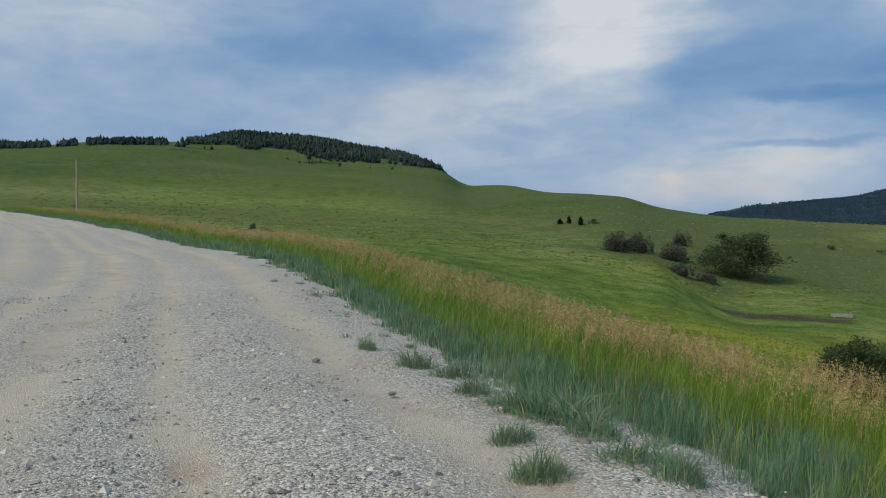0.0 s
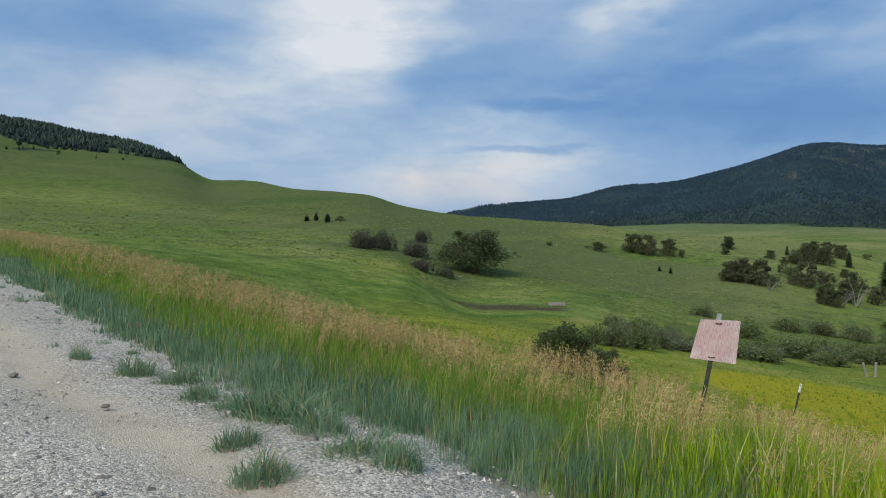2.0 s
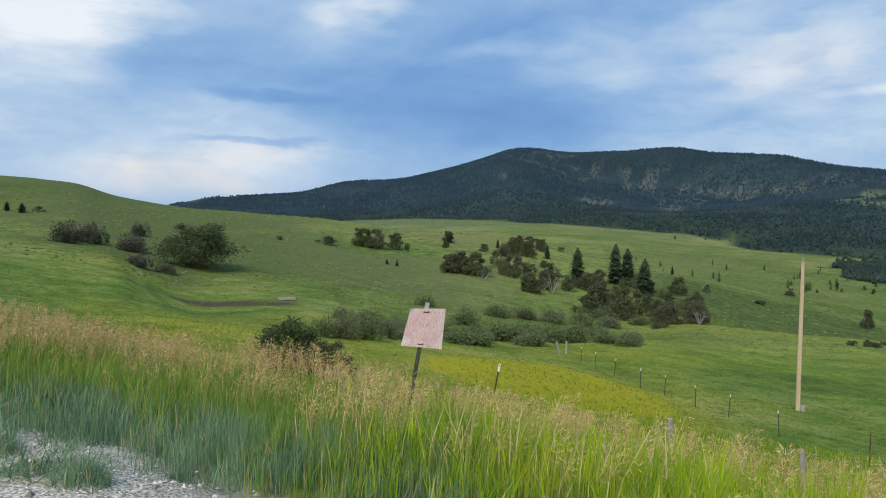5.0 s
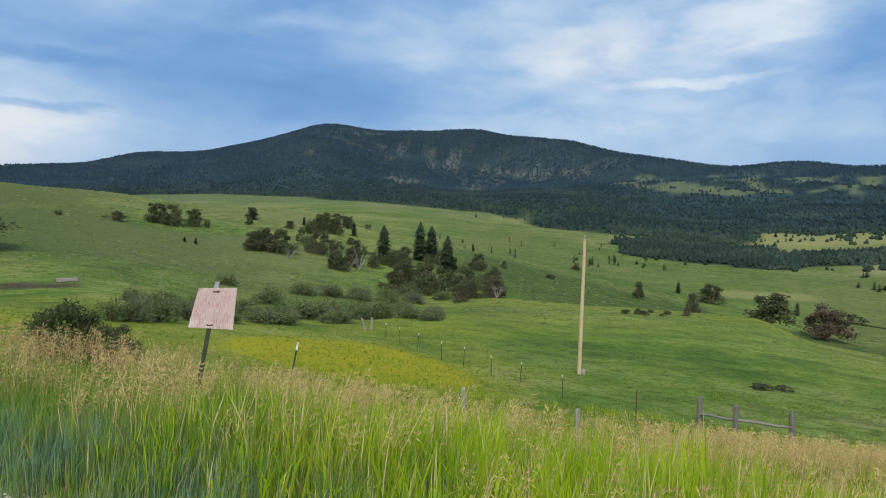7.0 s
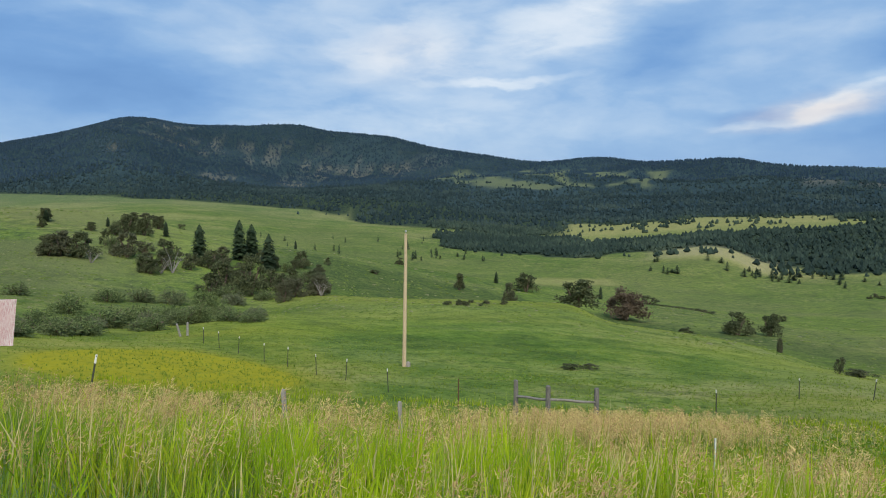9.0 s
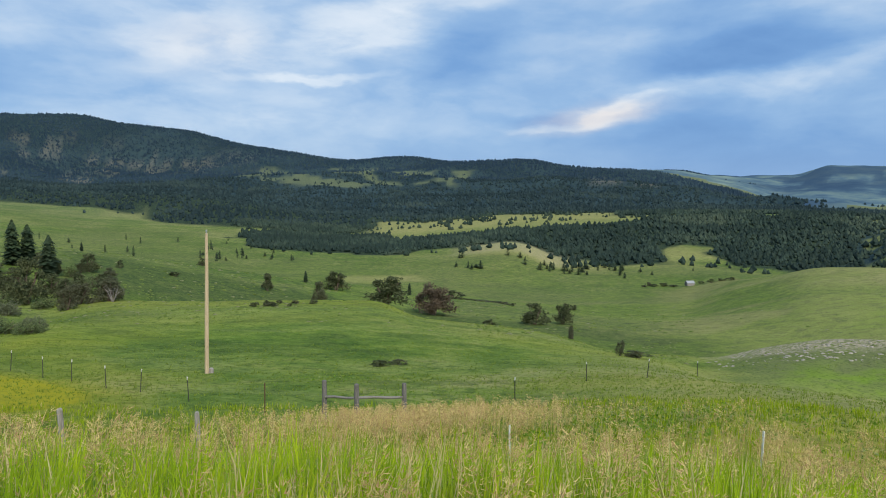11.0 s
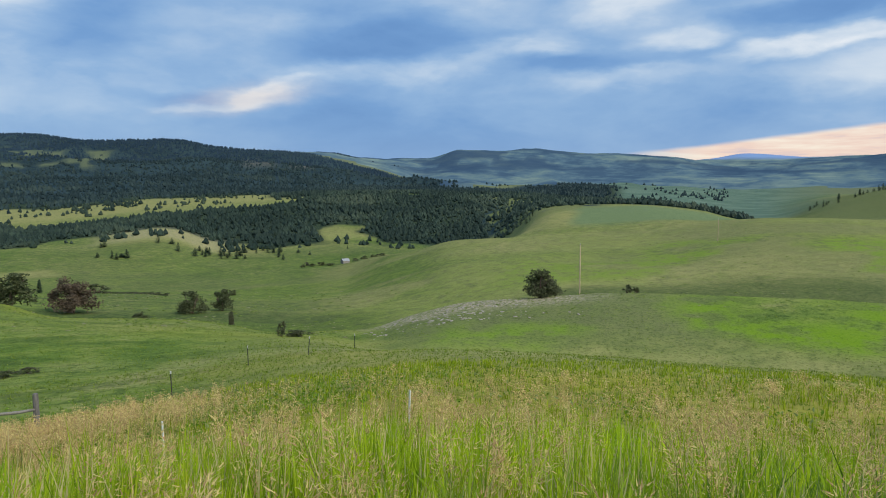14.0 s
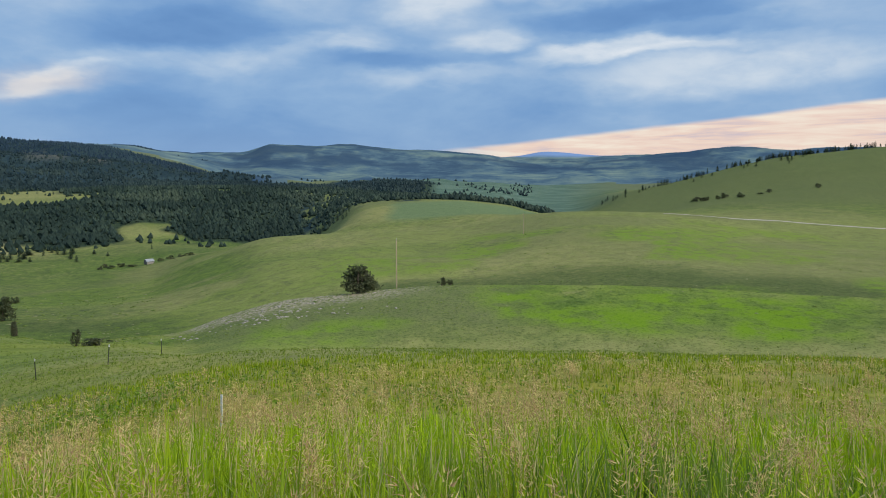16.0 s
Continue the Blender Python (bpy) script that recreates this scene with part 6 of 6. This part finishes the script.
def steel_post(b, d, tall, mat, tip, label, lean=(0, 0), group="steel fence posts", slim=1.0):
    """A T-post: a flange, a web and studs, with a painted tip."""
    x, y, z = spot(b, d)
    top = empty("steel_post", pose(x, y, z - 0.25, lean[0], lean[1], 0) @ Matrix.Diagonal((slim, slim, 1, 1)), label, "fence post", group)
    bm = bmesh.new()
    block(bm, (0.045, 0.007, tall + 0.25), (0, 0, (tall + 0.25) / 2))
    block(bm, (0.007, 0.036, tall + 0.25), (0, 0.021, (tall + 0.25) / 2))
    for k in range(int(tall / 0.12)):
        block(bm, (0.018, 0.010, 0.02), (0, -0.008, 0.35 + 0.12 * k))
    part("shaft", bm, mat, top)
    if tip:
        bm = bmesh.new()
        block(bm, (0.050, 0.012, 0.13), (0, 0, tall + 0.19))
        block(bm, (0.012, 0.042, 0.13), (0, 0.024, tall + 0.19))
        part("tip", bm, tip, top, "white painted tip")
    return top


GREEN = "dark green steel fence post with a white tip"
for k, (b, d) in enumerate([(16.3, 52.0), (17.5, 48.5), (18.9, 46.0), (20.9, 43.0), (22.7, 41.5), (25.0, 38.8), (27.3, 37.2), (30.8, 33.8), (56.1, 33.0), (61.5, 42.0), (66.0, 44.0), (69.6, 52.0)]):
    steel_post(b, d, 1.12, green_steel, white_steel, GREEN, (random.Random(k).uniform(-3, 3), 12 if k == 10 else random.Random(k + 50).uniform(-3, 3)))
steel_post(36.5, 29.6, 1.25, rust_steel, None, "rusty brown steel fence post")
steel_post(9.8, 11.65, 1.2, green_steel, white_steel, "leaning dark green steel post with a white tip", (0, 10), "", 0.6)
steel_post(57.0, 11.66, 0.85, white_steel, None, "leaning white marker post in tall grass", (2, -4), "white marker posts", 0.6)
steel_post(74.9, 10.73, 0.85, white_steel, None, "white marker post standing in tall grass", (1, 2), "white marker posts", 0.6)


def wood_post(b, d, tall, thick, label, lean=(0, 0), group=""):
    x, y, z = spot(b, d)
    bm = bmesh.new()
    tube(bm, [(0, 0, -0.3), (0.006, 0, tall * 0.5), (0, 0.004, tall - 0.03), (0, 0, tall)], [thick, thick * 0.95, thick * 0.9, thick * 0.7], 9, 0.06)
    me = bpy.data.meshes.new("wooden_post")
    bm.to_mesh(me)
    bm.free()
    me.materials.append(grey_wood)
    ob = new("wooden_post", me)
    ob.matrix_world = pose(x, y, z, lean[0], lean[1], 0)
    return tagged(ob, label, "fence post", group)


wood_post(24.1, 13.0, 1.0, 0.05, "weathered grey wooden post in the grass", (0, -3), "old wooden posts")
wood_post(32.9, 14.0, 1.0, 0.05, "weathered grey wooden post in the grass", (0, -2), "old wooden posts")
wood_post(14.6, 57.4, 1.05, 0.09, "leaning pale wooden corner post", (6, -16), "corner posts")
wood_post(15.1, 57.8, 1.05, 0.09, "upright grey wooden corner post", (0, 1), "corner posts")

# the braced corner of the fence: three posts and two rails
brace = [spot(41.12, 27.6), spot(43.69, 26.5), spot(47.4, 27.8)]
x0, y0, z0 = brace[0]
top = empty("fence_brace", pose(x0, y0, z0), "weathered grey wooden fence brace with two rails", "fence")
ends = []
for k, (x, y, z) in enumerate(brace):
    o = Vector((x - x0, y - y0, z - z0))
    tall = (1.5, 1.42, 1.35)[k]
    bm = bmesh.new()
    tube(bm, [o + Vector((0, 0, -0.4)), o + Vector((0.01, 0, tall * 0.5)), o + Vector((0, 0, tall - 0.03)), o + Vector((0, 0, tall))], [0.10, 0.095, 0.09, 0.07], 10, 0.05)
    part("post", bm, post_wood, top)
    ends.append(o)
for a, b, h0, h1 in ((0, 1, 0.86, 0.90), (1, 2, 0.90, 0.80)):
    p, q = ends[a] + Vector((0, 0, h0)), ends[b] + Vector((0, 0, h1))
    bm = bmesh.new()
    tube(bm, [p, p.lerp(q, 0.35) + Vector((0, 0, 0.02)), p.lerp(q, 0.7) - Vector((0, 0, 0.02)), q], [0.055, 0.05, 0.052, 0.045], 8, 0.06)
    part("rail", bm, dead_mat, top, "bleached round rail")

# the faded sign on its leaning steel post
sx_, sy_, sz_ = spot(3.98, 8.42)
top = empty("road_sign", pose(sx_, sy_, sz_, 0, 0, -1.5), "faded pink metal sign on a leaning steel post", "sign")
bm = bmesh.new()
lean = Matrix.Rotation(radians(9.5), 4, "Y")
block(bm, (0.048, 0.007, 1.82), (0, 0.012, 0.71))
block(bm, (0.007, 0.036, 1.82), (0, 0.032, 0.71))
for k in range(12):
    block(bm, (0.018, 0.010, 0.02), (0, 0.005, 0.1 + 0.11 * k))
bmesh.ops.transform(bm, matrix=lean, verts=bm.verts)
part("post", bm, green_steel, top, "dark steel post")
bm = bmesh.new()
block(bm, (0.05, 0.012, 0.13), (0, 0.012, 1.57))
bmesh.ops.transform(bm, matrix=lean, verts=bm.verts)
part("post_tip", bm, pale_steel, top, "galvanized post tip")
# panel: a trapezoid plate, a little bent
cx, cz = 0.225, 1.33
bm = bmesh.new()
nx, nz = 9, 9
front, back_ = [], []
for j in range(nz):
    t = j / (nz - 1)
    for i in range(nx):
        u = i / (nx - 1)
        left, right = -0.262 + 0.110 * t, 0.212 + 0.044 * t
        xx = left + (right - left) * u
        zz = -0.215 + 0.43 * t - 0.042 * u * (1 - t)
        corner = min(u, 1 - u) + min(t, 1 - t)
        yy = 0.012 * math.sin(3.1 * u + 1.0) * (t - 0.4) - (0.01 if corner < 0.12 else 0)
        front.append(bm.verts.new((xx, yy - 0.002, zz)))
        back_.append(bm.verts.new((xx, yy + 0.002, zz)))
for j in range(nz - 1):
    for i in range(nx - 1):
        a = j * nx + i
        bm.faces.new((front[a], front[a + 1], front[a + nx + 1], front[a + nx]))
        bm.faces.new((back_[a + nx], back_[a + nx + 1], back_[a + 1], back_[a]))
rim = [i for i in range(nx)] + [j * nx + nx - 1 for j in range(1, nz)] + [nz * nx - 1 - i for i in range(1, nx)] + [j * nx for j in range(nz - 2, 0, -1)]
for a, b in zip(rim, rim[1:] + rim[:1]):
    bm.faces.new((front[b], front[a], back_[a], back_[b]))
bm.normal_update()
plate = part("panel", bm, sign_mat, top, "faded pink panel scoured to bare white streaks")
plate.matrix_basis = pose(cx, -0.012, cz, 0, 0, 0)
for dz, dx, wide in ((0.175, 0.035, 0.06), (-0.20, -0.035, 0.065)):
    bm = bmesh.new()
    block(bm, (wide, 0.008, 0.010), (0, 0, 0), 0.002)
    block(bm, (0.016, 0.014, 0.016), (-wide * 0.4, 0, 0.004), 0.003)
    block(bm, (0.016, 0.014, 0.016), (wide * 0.4, 0, 0.004), 0.003)
    c = part("clamp", bm, rust_steel, plate, "dark rusted clamp")
    c.matrix_basis = pose(dx, -0.006, dz)

# ---------------------------------------------------------------- trough, cabin and corral
x, y, z = spot(-7.1, 73.5)
top = empty("water_trough", pose(x, y, z, 0, 0, 12) @ Matrix.Diagonal((0.9, 0.9, 0.7, 1)), "pale grey wooden stock trough beside bare mud", "trough")
bm = bmesh.new()
block(bm, (1.9, 0.6, 0.06), (0, 0, 0.12), 0.01)
for s in (-1, 1):
    block(bm, (1.9, 0.05, 0.40), (0, s * 0.32, 0.32), 0.01)
    block(bm, (0.05, 0.6, 0.40), (s * 0.93, 0, 0.32), 0.01)
part("basin", bm, grey_wood, top)
for s in (-1, 1):
    bm = bmesh.new()
    block(bm, (0.16, 0.85, 0.16), (s * 0.7, 0, 0.05), 0.01)
    part("skid", bm, grey_wood, top)
bm = bmesh.new()
tube(bm, [(0.8, 0.4, 0), (0.8, 0.4, 0.75), (0.8, 0.15, 0.78)], [0.03, 0.03, 0.03], 8)
part("pipe", bm, pale_steel, top, "pale feed pipe")

x, y, z = spot(68.6, 506)
top = empty("cabin", pose(x, y, z, 0, 0, -40) @ Matrix.Scale(0.72, 4), "small weathered grey cabin in the valley", "cabin")
bm = bmesh.new()
for s in (-1, 1):
    block(bm, (7.0, 0.2, 2.6), (0, s * 2.4, 1.3))
part("wall", bm, grey_wood, top)
for s in (-1, 1):
    bm = bmesh.new()
    vs = [bm.verts.new((s * (3.5 + o), y_, z_)) for o in (-0.1, 0.1) for y_, z_ in ((-2.5, 0), (2.5, 0), (2.5, 2.6), (0, 4.6), (-2.5, 2.6))]
    bm.faces.new(vs[:5])
    bm.faces.new(vs[5:][::-1])
    for k in range(5):
        bm.faces.new((vs[k], vs[5 + k], vs[5 + (k + 1) % 5], vs[(k + 1) % 5]))
    bmesh.ops.recalc_face_normals(bm, faces=bm.faces)
    part("gable", bm, dead_mat, top)
    bm = bmesh.new()
    block(bm, (7.8, 3.5, 0.14), (0, s * 1.42, 3.62), 0.02, Matrix.Rotation(radians(-s * 38.5), 4, "X"))
    part("roof", bm, pale_steel, top, "pale metal roof")
bm = bmesh.new()
block(bm, (0.08, 1.0, 1.9), (-3.62, 0.3, 0.95))
part("door", bm, bark_mat, top, "dark doorway board")
for k, (db, dd) in enumerate(((-4.2, -6), (-3.2, -4), (-2.4, 2), (-1.4, -3), (1.0, 2), (1.9, -2), (2.8, 3), (3.6, 0), (-3.8, 3))):
    plant("meadow_shrub", 68.6 + db * 0.8, 506 + dd, 1.6 + (k % 3) * 0.5, 5 + (k % 4))

# ---------------------------------------------------------------- broken rock on the mound
m, n = material("pale_broken_rock")
p = n.node("ShaderNodeTexCoord").outputs["Object"]
surface(n, n.mix(n.span(n.noise(p, 2.5, 6, 0.7), 0.35, 0.65), (0.24, 0.215, 0.17), (0.46, 0.42, 0.345)), 0.9, n.noise(p, 6, 5), 0.5, 0.1, 0.2)
PALE_ROCKS = []
for me in ROCKS:
    me = me.copy()
    me.materials.clear()
    me.materials.append(m)
    PALE_ROCKS.append(me)
place_rocks = random.Random(4)
for k in range(230):
    b = place_rocks.gauss(78.0, 3.8)
    d = place_rocks.uniform(80, 92) - 0.35 * max(0, 77 - b)
    if not 70 < b < 90:
        continue
    x, y, z = spot(b, d)
    s = 0.05 + 0.15 * place_rocks.random() ** 2
    ob = new("field_rock", PALE_ROCKS[k % 4])
    ob.matrix_world = pose(x, y, z, place_rocks.uniform(-20, 20), 0, 40 * k) @ Matrix.Diagonal((s * 1.5, s, s, 1))
    tagged(ob, "pale broken rock lying on the grassy mound", "rock", "rocks on the mound")
